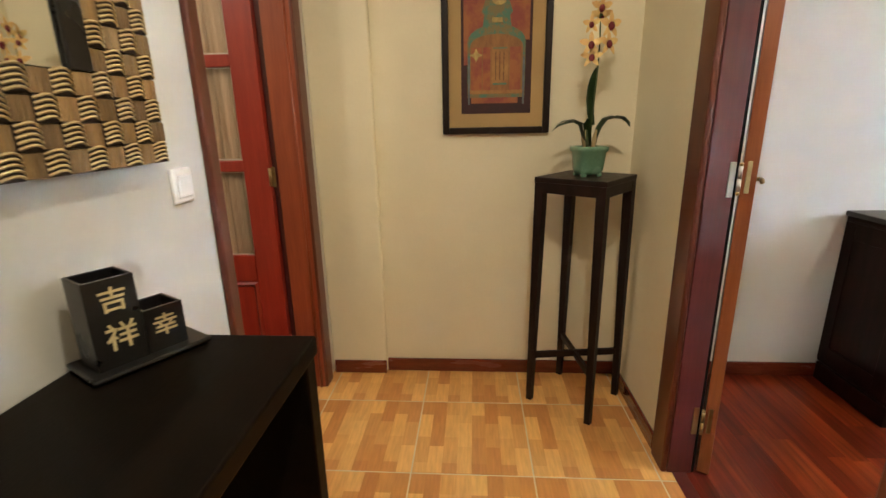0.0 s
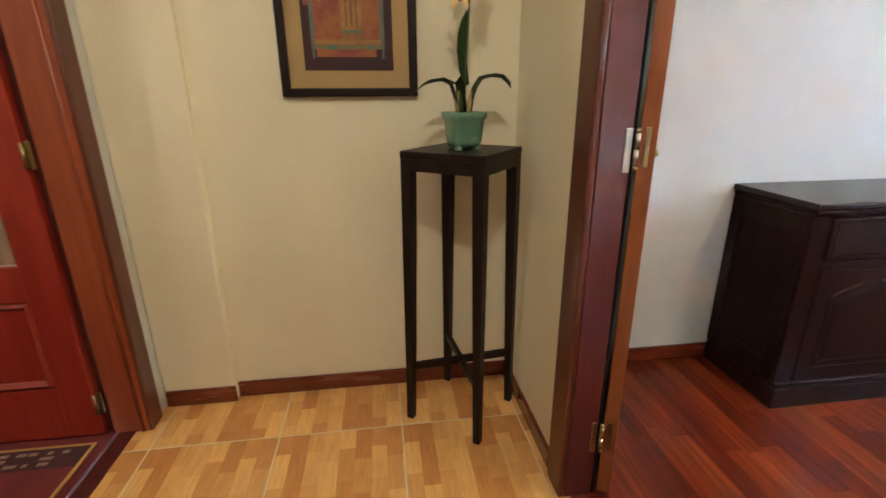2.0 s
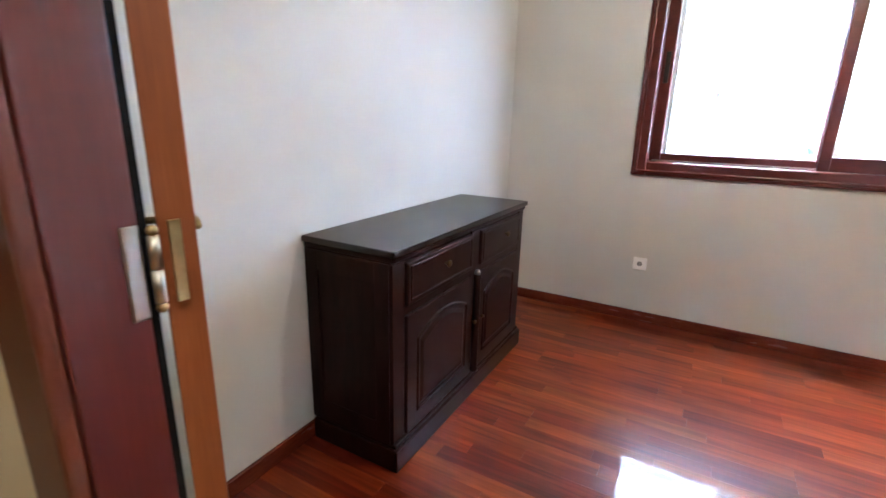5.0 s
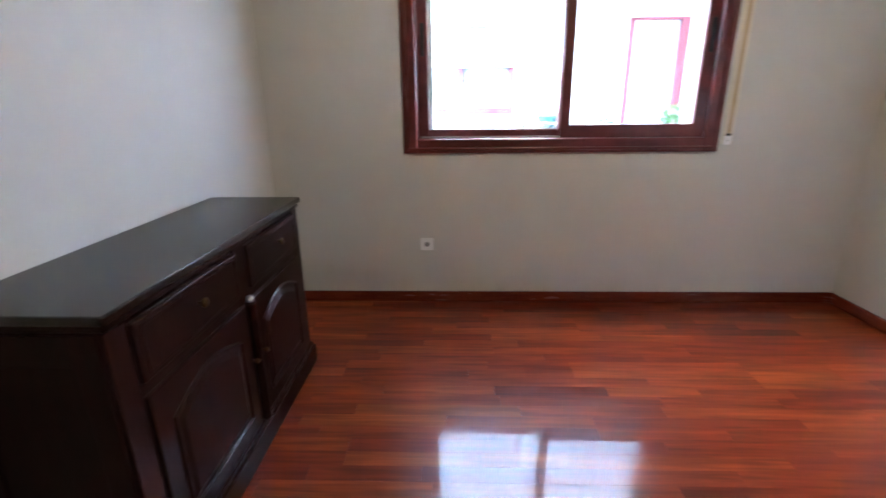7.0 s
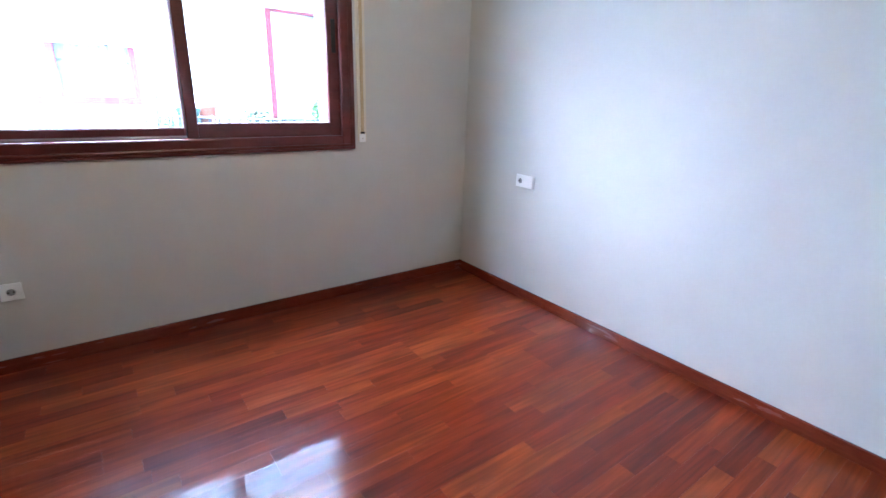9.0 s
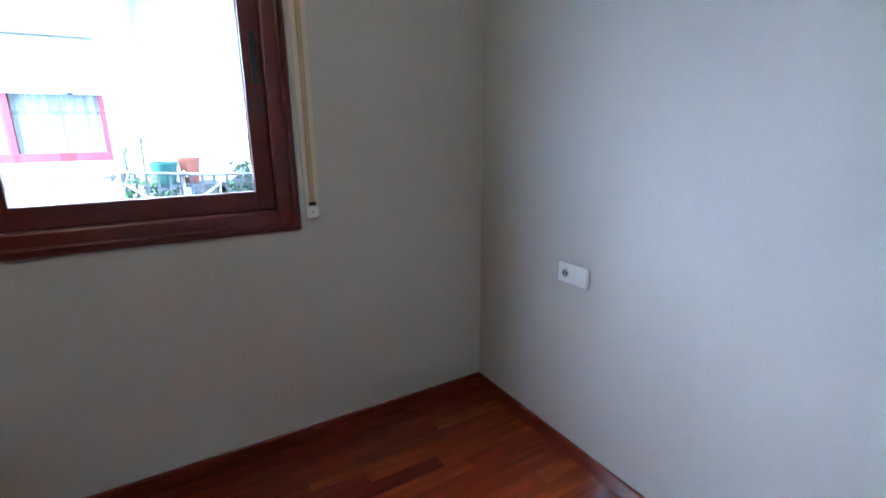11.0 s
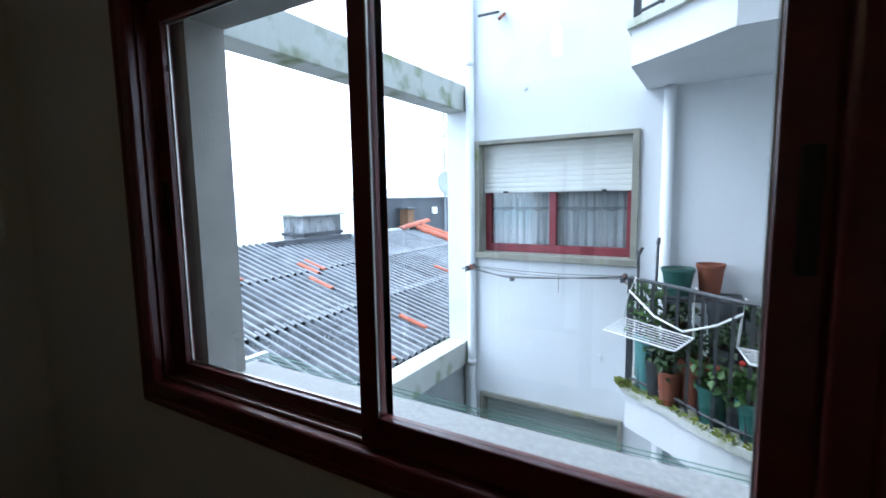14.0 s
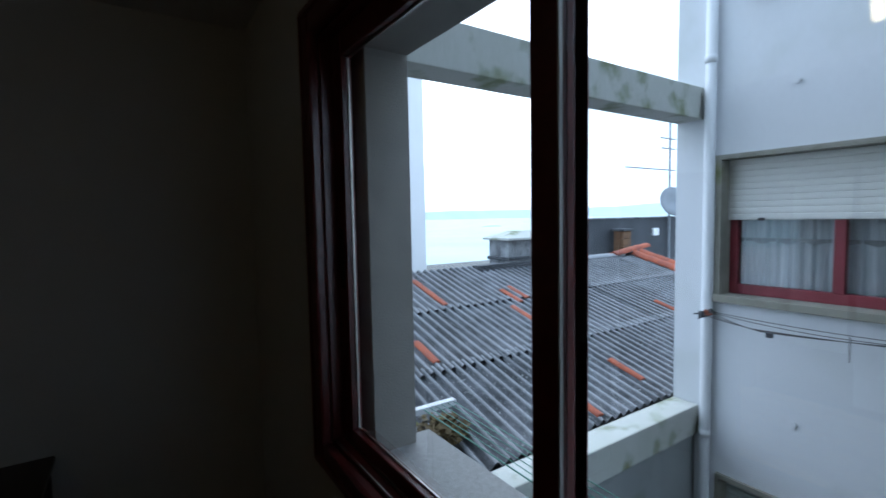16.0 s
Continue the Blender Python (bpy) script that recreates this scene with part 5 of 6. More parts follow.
def facade_window(lim, closed, parent, t=0.040, top=0.024):
    y0, y1, z0, z1 = lim
    # flat dark sheet at the back in place of a shaded room
    w = part("window", ab(FX + 0.235, FX + 0.245, y0, y1, z0, z1), ROOM_SHADE, parent, "red-framed window with a roller shutter")
    st = bmesh.new()
    for a0, a1, c0, c1 in ((y0 - 0.012, y0 + t, z0, z1 + 0.012), (y1 - t, y1 + 0.012, z0, z1 + 0.012), (y0 + t, y1 - t, z1 - top, z1 + 0.012)):
        block(st, -0.028, 0.16, a0, a1, c0 + 9, c1 + 9, 0.003)
    part("surround", st, MOSSY_STONE, w, "mossy stone surround")
    part("sill", ab(FX - 0.05, FX + 0.16, y0 - 0.02, y1 + 0.02, z0 - 0.022, z0 + 0.035, 0.006), MOSSY_STONE, w, "mossy stone sill")
    i0, i1 = y0 + t, y1 - t
    cut = z0 + 0.035 if closed else 1.685
    n = round((z1 - top - cut) / 0.0465)
    step = (z1 - top - cut) / n
    me = None
    for k in range(n):
        z = cut + k * step
        if me is None:
            b = bmesh.new()
            prism(b, [(0.001, 0.0), (0.006, 0.006), (0.0075, 0.022), (0.006, 0.040), (0.001, 0.0462)], i0, i1)
            for v in b.verts:
                v.co.x = -v.co.x
            me = bpy.data.meshes.new("shutter_slat")
            bmesh.ops.recalc_face_normals(b, faces=b.faces)
            b.to_mesh(me)
            b.free()
            me.materials.append(SHUTTER_GREEN if closed else SHUTTER)
        shared("shutter_slat", me, w, pose(0.105, 0, z + 9))
    if closed:
        return
    for yy in (y0 + 0.28, y1 - 0.27):
        part("shutter_stop", ab(FX + 0.075, FX + 0.10, yy - 0.02, yy + 0.02, cut - 0.004, cut + 0.016, 0.003), BLACK_PLASTIC, w)
    fr = bmesh.new()
    zb, zt = z0 + 0.035, z1 - top
    for a0, a1, c0, c1 in ((i0, i0 + 0.055, zb, zt), (i1 - 0.055, i1, zb, zt), (i0 + 0.055, i1 - 0.055, zb, zb + 0.075)):
        block(fr, 0.125, 0.185, a0, a1, c0 + 9, c1 + 9, 0.004)
    mid = (i0 + i1) / 2 + 0.01
    block(fr, 0.120, 0.175, mid - 0.032, mid + 0.032, zb + 0.075 + 9, zt + 9, 0.004)
    part("window_frame", fr, RED_FRAME, w, "dull red painted window frame")
    for a0, a1 in ((i0 + 0.055, mid - 0.032), (mid + 0.032, i1 - 0.055)):
        g = part("pane", ab(FX + 0.150, FX + 0.153, a0, a1, zb + 0.075, zt), GLASS, w)
        g.visible_shadow = False
    for a0, a1, dense in ((i0 + 0.03, mid - 0.012, 1.0), (mid - 0.004, i1 - 0.03, 1.25)):
        c = bmesh.new()
        N = 60
        rows = []
        for z in (zb + 0.05, zt):
            rows.append([c.verts.new((0.198 + 0.010 * math.sin(k * 0.8 * dense) + 0.006 * math.sin(k * 1.9), a0 + (a1 - a0) * k / N, z + 9)) for k in range(N + 1)])
        for k in range(N):
            c.faces.new((rows[0][k], rows[0][k + 1], rows[1][k + 1], rows[1][k]))
        part("curtain", c, LACE, w, "white net curtain", smooth=True)
    b = bmesh.new()
    N = 60
    lo, hi = [], []
    for k in range(N + 1):
        y = i0 + 0.03 + (i1 - i0 - 0.06) * k / N
        lo.append(b.verts.new((0.184 + 0.006 * math.sin(k * 0.8), y, 1.500 + 0.024 * abs(math.sin(k * 0.42)) + 9)))
        hi.append(b.verts.new((0.184 + 0.006 * math.sin(k * 0.8), y, 1.548 + 9)))
    for k in range(N):
        b.faces.new((lo[k], lo[k + 1], hi[k + 1], hi[k]))
    part("curtain_band", b, LACE_BAND, w, "grey lace band", smooth=True)
facade_window(W1, False, apartment)
facade_window(W2, True, apartment, 0.018, 0.03)
bd = part("balcony_door", ab(FX + 0.10, FX + 0.11, -1.75, -1.03, 0.2, 2.21), LACE, apartment, "red-framed balcony door")
for a0, a1, c0, c1 in ((-1.76, -1.66, 0.2, 2.22), (-1.10, -1.02, 0.2, 2.22), (-1.66, -1.10, 2.19, 2.22), (-1.66, -1.10, 0.2, 0.32)):
    part("door_bar", ab(FX + 0.03, FX + 0.10, a0, a1, c0, c1, 0.004), RED_FRAME, bd)
for py, x, r in ((1.775, FX - 0.045, 0.040), (0.055, FX - 0.045, 0.042)):
    bm = rod(bmesh.new(), (x - FX, py, 0), (x - FX, py, 18 if py > 1 else 11.6), r, seg=16)
    p = part("downpipe", bm, PIPE, apartment, "white plastic downpipe", smooth=True)
    for z in (0.0, 2.9, -2.9):
        part("pipe_joint", rod(bmesh.new(), (x - FX, py, z + 9 - 0.03), (x - FX, py, z + 9 + 0.03), r * 1.12, seg=16), PIPE, p, smooth=True)
for y, z in ((1.20, 0.262), (1.24, 2.62), (0.55, 0.24)):
    part("wall_plug", rod(bmesh.new(), (-0.012, y, z + 9), (0.0, y, z + 9), 0.023, seg=12), PIPE, apartment)

EDGE = [(6.84, 0.27), (6.70, 0.09), (6.56, -0.09), (6.40, -0.25), (6.27, -0.42), (6.18, -0.62), (6.13, -0.88), (6.11, -1.2), (6.13, -1.55), (6.2, -1.9), (6.32, -2.25)]
UPPER_EDGE = [(6.50, 0.24), (6.25, -0.06), (6.005, -0.33), (5.995, -0.70), (5.99, -1.20), (6.0, -1.75), (6.05, -2.25)]
def slab_outline(off, edge=EDGE):
    out = []
    for i, (x, y) in enumerate(edge):
        a, b = edge[max(i - 1, 0)], edge[min(i + 1, len(edge) - 1)]
        d = Vector((b[0] - a[0], b[1] - a[1])).normalized()
        out.append((x + d.y * off, y - d.x * off))
    return out
def plan_slab(off, z0, z1, edge=EDGE):
    bm = bmesh.new()
    o = slab_outline(off, edge)
    ring = [(FX - 0.001, o[0][1])] + o + [(FX - 0.001, o[-1][1])]
    lo = [bm.verts.new((x - FX, y, z0 + 9)) for x, y in ring]
    hi = [bm.verts.new((x - FX, y, z1 + 9)) for x, y in ring]
    bm.faces.new(lo[::-1])
    bm.faces.new(hi)
    for k in range(len(ring)):
        bm.faces.new((lo[k], lo[(k + 1) % len(ring)], hi[(k + 1) % len(ring)], hi[k]))
    return bm
for edge, z0, z1, label in ((EDGE, -0.13, 0.15, "curved white balcony slab"), (UPPER_EDGE, 2.475, 2.70, "angular white balcony slab")):
    part("balcony", plan_slab(-0.02, z0, z1, edge), FACADE, apartment, label)
    part("balcony_lip", plan_slab(0.02, z1, z1 + 0.05, edge), CONCRETE, apartment, "weathered stone lip")

rail = thing("balcony_railing", (6.5, -0.6, 0.20), "dark painted iron balcony railing with plain upright bars", "railing")
RP = slab_outline(-0.05)
def along(pts, step):
    out, carry = [], 0.0
    for (x0, y0), (x1, y1) in zip(pts, pts[1:]):
        L = math.hypot(x1 - x0, y1 - y0)
        s = carry
        while s < L:
            out.append((x0 + (x1 - x0) * s / L, y0 + (y1 - y0) * s / L))
            s += step
        carry = s - L
    return out
def loc(p, z):
    return (p[0] - 6.5, p[1] + 0.6, z)
for z, r in ((0.06, 0.011), (0.83, 0.014)):
    part("rail_bar", sweep(bmesh.new(), [loc(p, z) for p in RP], r, 6), IRON, rail)
for k, p in enumerate(along(RP, 0.105)):
    r = 0.022 if k == 0 else 0.010
    part("post" if k == 0 else "bar", slab(p[0] - 6.5 - r, p[0] - 6.5 + r, p[1] + 0.6 - r, p[1] + 0.6 + r, 0.0, 0.83), IRON, rail)
UP = slab_outline(-0.06, UPPER_EDGE)
upper_rail = thing("balcony_railing", (6.5, -0.6, 2.75), "dark iron railing of the upper balcony", "railing")
for z, r in ((0.06, 0.011), (0.83, 0.014)):
    part("rail_bar", sweep(bmesh.new(), [loc(p, z) for p in UP], r, 6), IRON, upper_rail)
for k, p in enumerate(along(UP, 0.21)):
    r = 0.022 if k == 0 else 0.008
    part("post" if k == 0 else "bar", slab(p[0] - 6.5 - r, p[0] - 6.5 + r, p[1] + 0.6 - r, p[1] + 0.6 + r, 0.0, 0.83), IRON, upper_rail)

def drying_rack(corners, arms, label):
    base = Vector(corners[0])
    r = thing("drying_rack", tuple(base), label, "drying rack", "drying racks on the balcony")
    c = [Vector(p) - base for p in corners]
    part("rim", sweep(bmesh.new(), [c[0], c[0].lerp(c[1], 0.03), c[0].lerp(c[1], 0.97), c[1], c[1].lerp(c[2], 0.96), c[2], c[3], c[0]], 0.0065, 8), WIRE_WHITE, r, smooth=True)
    for k in range(1, 7):
        a, b = c[0].lerp(c[3], k / 7), c[1].lerp(c[2], k / 7)
        part("wire", sweep(bmesh.new(), [a, b], 0.0028, 6), WIRE_WHITE, r)
    for pts in arms:
        part("arm", sweep(bmesh.new(), [Vector(p) - base for p in pts], 0.0075, 8), WIRE_WHITE, r, smooth=True)
drying_rack([(6.475, 0.350, 0.72), (6.215, -0.11, 0.72), (6.50, -0.20, 0.73), (6.80, 0.27, 0.74)],
            [[(6.80, 0.27, 0.74), (6.79, 0.25, 0.90), (6.83, 0.20, 1.045), (6.88, 0.17, 1.0)], [(6.50, -0.20, 0.73), (6.50, -0.19, 0.92), (6.56, -0.20, 1.05), (6.62, -0.22, 1.0)],
             [(6.80, 0.24, 0.95), (6.62, 0.05, 0.82), (6.45, -0.14, 0.78), (6.38, -0.32, 0.86), (6.32, -0.45, 0.96)]], "white wire drying rack hung on the balcony rail")
drying_rack([(6.09, -0.48, 0.745), (5.95, -1.00, 0.75), (6.12, -1.02, 0.765), (6.30, -0.43, 0.765)],
            [[(6.30, -0.43, 0.765), (6.30, -0.44, 0.90), (6.33, -0.46, 1.05), (6.40, -0.46, 1.0)], [(6.12, -1.02, 0.765), (6.14, -1.02, 0.92), (6.17, -1.0, 1.05), (6.22, -1.0, 1.0)]], "rust-spotted white wire drying rack on the balcony rail")

def leaves(bm, centre, spread, height, count, size, seed):
    rnd = random.Random(seed)
    for _ in range(count):
        a, r = rnd.uniform(0, 6.28), spread * math.sqrt(rnd.random())
        p = Vector((centre[0] + r * math.cos(a), centre[1] + r * math.sin(a), centre[2] + height * rnd.random() ** 0.8))
        q = Euler((rnd.uniform(-1.0, 1.0), rnd.uniform(-1.0, 1.0), rnd.uniform(0, 6.28)))
        s = size * rnd.uniform(0.6, 1.3)
        vs = [bm.verts.new(p + q.to_matrix() @ Vector(v)) for v in ((-0.1 * s, 0, 0), (0.3 * s, 0.38 * s, 0.05 * s), (s, 0.06 * s, -0.1 * s), (0.3 * s, -0.38 * s, 0.05 * s))]
        bm.faces.new(vs)
    return bm
def potted(place, r, h, pot_mat, plant=None, label="", seed=1, blooms=False):
    p = thing("flower_pot", place, label, "flower pot", "pots on the balcony")
    prof = [(r * 0.72, 0.0), (r * 0.95, h * 0.86), (r, h * 0.86), (r * 1.04, h * 0.9), (r * 1.04, h), (r * 0.94, h), (r * 0.9, h * 0.88)]
    part("pot", lathe(bmesh.new(), prof, 22), pot_mat, p, smooth=False)
    part("soil", rod(bmesh.new(), (0, 0, h * 0.86), (0, 0, h * 0.90), r * 0.9, seg=18), SOIL, p)
    if plant:
        mat_, spread, tall_, count, size = plant
        part("foliage", leaves(bmesh.new(), (0, 0, h * 0.9), spread, tall_, count, size, seed), mat_, p)
        st = bmesh.new()
        rnd = random.Random(seed + 50)
        for _ in range(7):
            a = rnd.uniform(0, 6.28)
            e = Vector((spread * 0.7 * math.cos(a), spread * 0.7 * math.sin(a), h * 0.9 + tall_ * rnd.uniform(0.5, 0.95)))
            sweep(st, [(0, 0, h * 0.88), e * 0.55 + Vector((0, 0, h * 0.5)), e], [0.005, 0.004, 0.002], 4)
        part("stalk", st, GREENERY_DEEP, p)
        if blooms:
            bl = bmesh.new()
            for _ in range(7):
                a, rr = rnd.uniform(0, 6.28), spread * 0.6 * rnd.random()
                bmesh.ops.create_icosphere(bl, subdivisions=1, radius=0.016, matrix=Matrix.Translation((rr * math.cos(a), rr * math.sin(a), h * 0.9 + tall_ * rnd.uniform(0.7, 1.0))))
            part("bloom", bl, RED_BLOOM, p)
BZ = 0.20
bench = thing("plant_bench", (7.08, -0.18, BZ), "dark slatted bench carrying pots on the balcony", "bench")
for k in range(4):
    part("slat", slab(-0.17 + k * 0.088, -0.17 + k * 0.088 + 0.07, -0.30, 0.30, 0.68, 0.70), IRON, bench)
for sx in (-0.15, 0.15):
    for sy in (-0.27, 0.27):
        part("leg", slab(sx - 0.015, sx + 0.015, sy - 0.015, sy + 0.015, 0, 0.68), IRON, bench)
potted((7.06, -0.06, BZ + 0.70), 0.115, 0.20, POT_GREEN, None, "empty dark green plastic pot on the bench", 1)
potted((7.17, -0.27, BZ + 0.70), 0.095, 0.23, POT_CLAY, None, "terracotta pot with trailing leaves on the bench", 2)
potted((6.95, -0.40, BZ), 0.14, 0.70, POT_DARK, None, "tall dark plastic tub on the balcony", 3)
potted((6.86, 0.12, BZ), 0.085, 0.42, POT_TEAL, (GREENERY, 0.13, 0.42, 190, 0.05), "tall teal pot with a leafy shrub by the railing", 4)
potted((6.66, -0.06, BZ), 0.08, 0.24, POT_CLAY, (GREENERY_DEEP, 0.11, 0.20, 110, 0.05), "terracotta pot with dark leaves by the railing", 5)
potted((6.50, -0.33, BZ), 0.105, 0.24, POT_GREEN, (GREENERY, 0.12, 0.16, 150, 0.055), "green pot with red-flowering plant by the railing", 6, True)
potted((6.36, -0.56, BZ), 0.125, 0.25, POT_GREEN, (GREENERY, 0.15, 0.15, 190, 0.07), "green pot with broad bright leaves by the railing", 7)
potted((6.75, -0.42, BZ), 0.075, 0.36, POT_BLUE, (GREENERY_DEEP, 0.08, 0.14, 70, 0.045), "blue plastic pot behind the railing", 8)
potted((6.62, -0.66, BZ), 0.10, 0.55, POT_CLAY, (GREENERY_DEEP, 0.10, 0.10, 60, 0.05), "stack of terracotta pots behind the railing", 9)
potted((6.30, -0.90, BZ), 0.11, 0.30, POT_CLAY, (GREENERY_DEEP, 0.14, 0.20, 120, 0.055), "terracotta pot with drooping leaves", 10)
potted((6.42, -1.20, BZ), 0.12, 0.34, POT_GREEN, (GREENERY, 0.16, 0.22, 150, 0.06), "green tub with a bushy plant", 11)
potted((6.85, -1.55, BZ), 0.12, 0.80, POT_TEAL, (GREENERY, 0.20, 0.30, 200, 0.06), "tall teal planter with a bushy plant", 12)
potted((6.90, -0.10, BZ), 0.12, 0.50, POT_DARK, (GREENERY_DEEP, 0.12, 0.22, 130, 0.05), "dark plastic tub with a leafy plant under the bench", 13)
potted((6.76, 0.03, BZ), 0.08, 0.27, POT_DARK, (GREENERY, 0.10, 0.34, 130, 0.045), "black plastic pot with light green shoots", 14)
potted((6.70, -0.20, BZ), 0.10, 0.34, POT_CLAY, (GREENERY_DEEP, 0.10, 0.22, 110, 0.045), "brown terracotta planter behind the bars", 15)
potted((6.80, -0.62, BZ), 0.13, 0.62, POT_DARK, (GREENERY_DEEP, 0.14, 0.16, 120, 0.05), "tall dark tub with small leaves", 16)
potted((6.56, -0.88, BZ), 0.13, 0.56, POT_CLAY, (GREENERY_DEEP, 0.14, 0.14, 110, 0.05), "large red-brown tub behind the railing", 17)
potted((6.48, -0.46, BZ), 0.09, 0.20, POT_DARK, (GREENERY_DEEP, 0.13, 0.26, 150, 0.05), "small dark pot with dense leaves", 18, True)
potted((6.62, -0.42, BZ), 0.10, 0.46, POT_DARK, (GREENERY_DEEP, 0.12, 0.20, 110, 0.045), "dark plastic tub crowded behind the bars", 19)
potted((6.93, -0.74, BZ), 0.13, 0.74, POT_DARK, (GREENERY_DEEP, 0.15, 0.22, 130, 0.05), "tall black tub with a drooping plant", 20)
potted((6.38, -0.76, BZ), 0.09, 0.34, POT_CLAY, (GREENERY_DEEP, 0.11, 0.20, 110, 0.045), "terracotta pot tucked against the railing", 21)
potted((6.74, -0.92, BZ), 0.10, 0.62, POT_TEAL, (GREENERY_DEEP, 0.11, 0.24, 110, 0.045), "blue-green planter with dark leaves", 22)
for k, (x, y, top) in enumerate(((7.12, 0.10, 1.27), (7.10, 0.215, 1.19))):
    s = thing("plant_stake", (x, y, BZ), "thin dark garden stake leaning by the pots", "stake", "stakes on the balcony")
    part("stake", rod(bmesh.new(), (0, 0, 0), (-0.01, -0.012 + 0.02 * k, top - BZ), 0.012, 0.010, 8), IRON, s)
    part("tip", rod(bmesh.new(), (-0.01, -0.012 + 0.02 * k, top - BZ), (-0.012, -0.02, top - BZ + 0.05), 0.018, 0.012, 8), IRON, s)
ms = leaves(bmesh.new(), (0, 0, 0), 0.06, 0.05, 160, 0.03, 21)
for k, p in enumerate(along(slab_outline(-0.005), 0.09)[:14]):
    leaves(ms, (p[0] - 6.84, p[1] - 0.27, -0.002), 0.035, 0.03, 26, 0.025, 30 + k)
tagged(mesh_object("moss", ms, MOSS), "green moss tufts along the balcony lip", "moss", "", "stuff").location = (6.84, 0.27, BZ)

# ---- clotheslines ----
near_line = thing("clothesline", (4.7, 1.90, 0.78), "green plastic clotheslines strung below the window", "clothesline")
part("bracket", slab(-0.44, 0.21, -0.02, 0.02, -0.02, 0.012, 0.004), PIPE, near_line, "white bracket arm")
part("bracket", slab(-0.44, 0.21, -4.32, -4.28, -0.02, 0.015, 0.004), WIRE_WHITE, near_line)
for k in range(6):
    x = 0.01 + k * 0.036
    pts = [(x, -4.3 * u, 0.006 - 0.03 * math.sin(math.pi * u) * (0.8 + 0.08 * (k % 3))) for u in [i / 12 for i in range(13)]]
    part("line", sweep(bmesh.new(), pts, 0.0034 if k == 0 else 0.0021, 5), ROPE, near_line)
part("line_knot", sweep(bmesh.new(), [(0.03, -1.40, -0.014), (0.035, -1.46, -0.014), (0.03, -1.53, -0.015)], [0.012, 0.022, 0.010], 8), ROPE, near_line, smooth=True)
far_line = thing("clothesline", (FX - 0.02, 1.74, 0.965), "old rope clothesline on rusty brackets under the window", "clothesline")
for y in (0.0, -1.40):
    part("bracket", slab(-0.20, 0.02, y - 0.012, y + 0.012, -0.015, 0.010, 0.003), IRON, far_line, "rusty iron bracket")
    for k in range(3):
        part("pulley", rod(bmesh.new(), (-0.18 + k * 0.07, y - 0.012, 0.018), (-0.18 + k * 0.07, y + 0.012, 0.022), 0.020, seg=10), POT_CLAY if k == 1 else IRON, far_line)
for k in range(3):
    x = -0.17 + k * 0.06
    pts = [(x, -1.40 * u, 0.012 - (0.05 + 0.02 * k) * math.sin(math.pi * min(1, u * 1.6 if u < 0.3 else 0.45 + u * 0.55))) for u in [i / 12 for i in range(13)]]
    part("rope", sweep(bmesh.new(), pts, 0.003, 5), ROPE_GREY, far_line)
random.seed(31)
for y in (0.0, -1.40):
    for k in range(7):
        a = Vector((-0.20 + 0.035 * k, y + random.uniform(-0.02, 0.02), random.uniform(0.004, 0.016)))
        part("peg", rod(bmesh.new(), a, a + Vector((random.uniform(-0.03, 0.03), random.uniform(-0.075, 0.075), random.uniform(-0.035, 0.03))), 0.008, 0.006, 6), POT_CLAY if k % 3 == 1 else IRON, far_line)
for k in range(2):
    pts = [(-0.04 - 0.03 * k, -1.40 * u, 0.016 - 0.022 * math.sin(math.pi * u) * (1 + k)) for u in [i / 10 for i in range(11)]]
    part("rope", sweep(bmesh.new(), pts, 0.0028, 5), ROPE_GREY, far_line)
part("clip", slab(-0.15, -0.12, -0.46, -0.42, -0.085, -0.05, 0.004), IRON, far_line, "dark peg on the rope")
part("hanging_wire", rod(bmesh.new(), (-0.10, -0.86, -0.16), (-0.10, -0.86, 0.0), 0.003, seg=5), ROPE_GREY, far_line)
up_line = thing("clothesline", (FX - 0.02, 1.50, 3.26), "rusty bracket with a hanging wire high on the wall", "clothesline")
part("bracket", rod(bmesh.new(), (0.02, 0.0, 0.06), (-0.28, 0.05, -0.06), 0.012, seg=8), IRON, up_line)
part("bracket", rod(bmesh.new(), (0.02, -0.06, 0.03), (-0.10, -0.06, -0.05), 0.014, seg=8), POT_CLAY, up_line)

# ---- the neighbour's roof beyond the beam ----
RIDGE_Y, EAVE_Y = 5.05, 2.10
SLOPE = math.atan2(0.83, RIDGE_Y - EAVE_Y)
house = thing("neighbour_house", (9.0, 5.05, -9.0), "low neighbouring house under a weathered corrugated roof", "house")
part("wall", slab(-5.0, 2.2, -2.85, 2.8, 0, 9.0), DARK_WALL, house)
bm = bmesh.new()
for s in (-1, 1):
    vs = [bm.verts.new(v) for v in ((-5.0, s * 2.95, 9.13), (2.25, s * 2.95, 9.13), (2.25, 0, 9.95), (-5.0, 0, 9.95))]
    bm.faces.new(vs)
roof = part("roof", bm, DARK_WALL, house, "roof boarding under the sheets")
WAVES, PITCH_ = 8, 0.105
SW, SL = WAVES * PITCH_, 1.12
bm = bmesh.new()
rows = []
NX = WAVES * 8
for j, v in enumerate((0.0, 0.5, 1.0)):
    rows.append([(SW * (i / NX), SL * v, 0.023 * math.cos(2 * math.pi * WAVES * i / NX)) for i in range(NX + 1)])
top_v = [[bm.verts.new(p) for p in r] for r in rows]
low_v = [[bm.verts.new((p[0], p[1], p[2] - 0.008)) for p in r] for r in rows]
for g in (top_v, low_v):
    for r0, r1 in zip(g, g[1:]):
        for i in range(NX):
            bm.faces.new((r0[i], r0[i + 1], r1[i + 1], r1[i]))
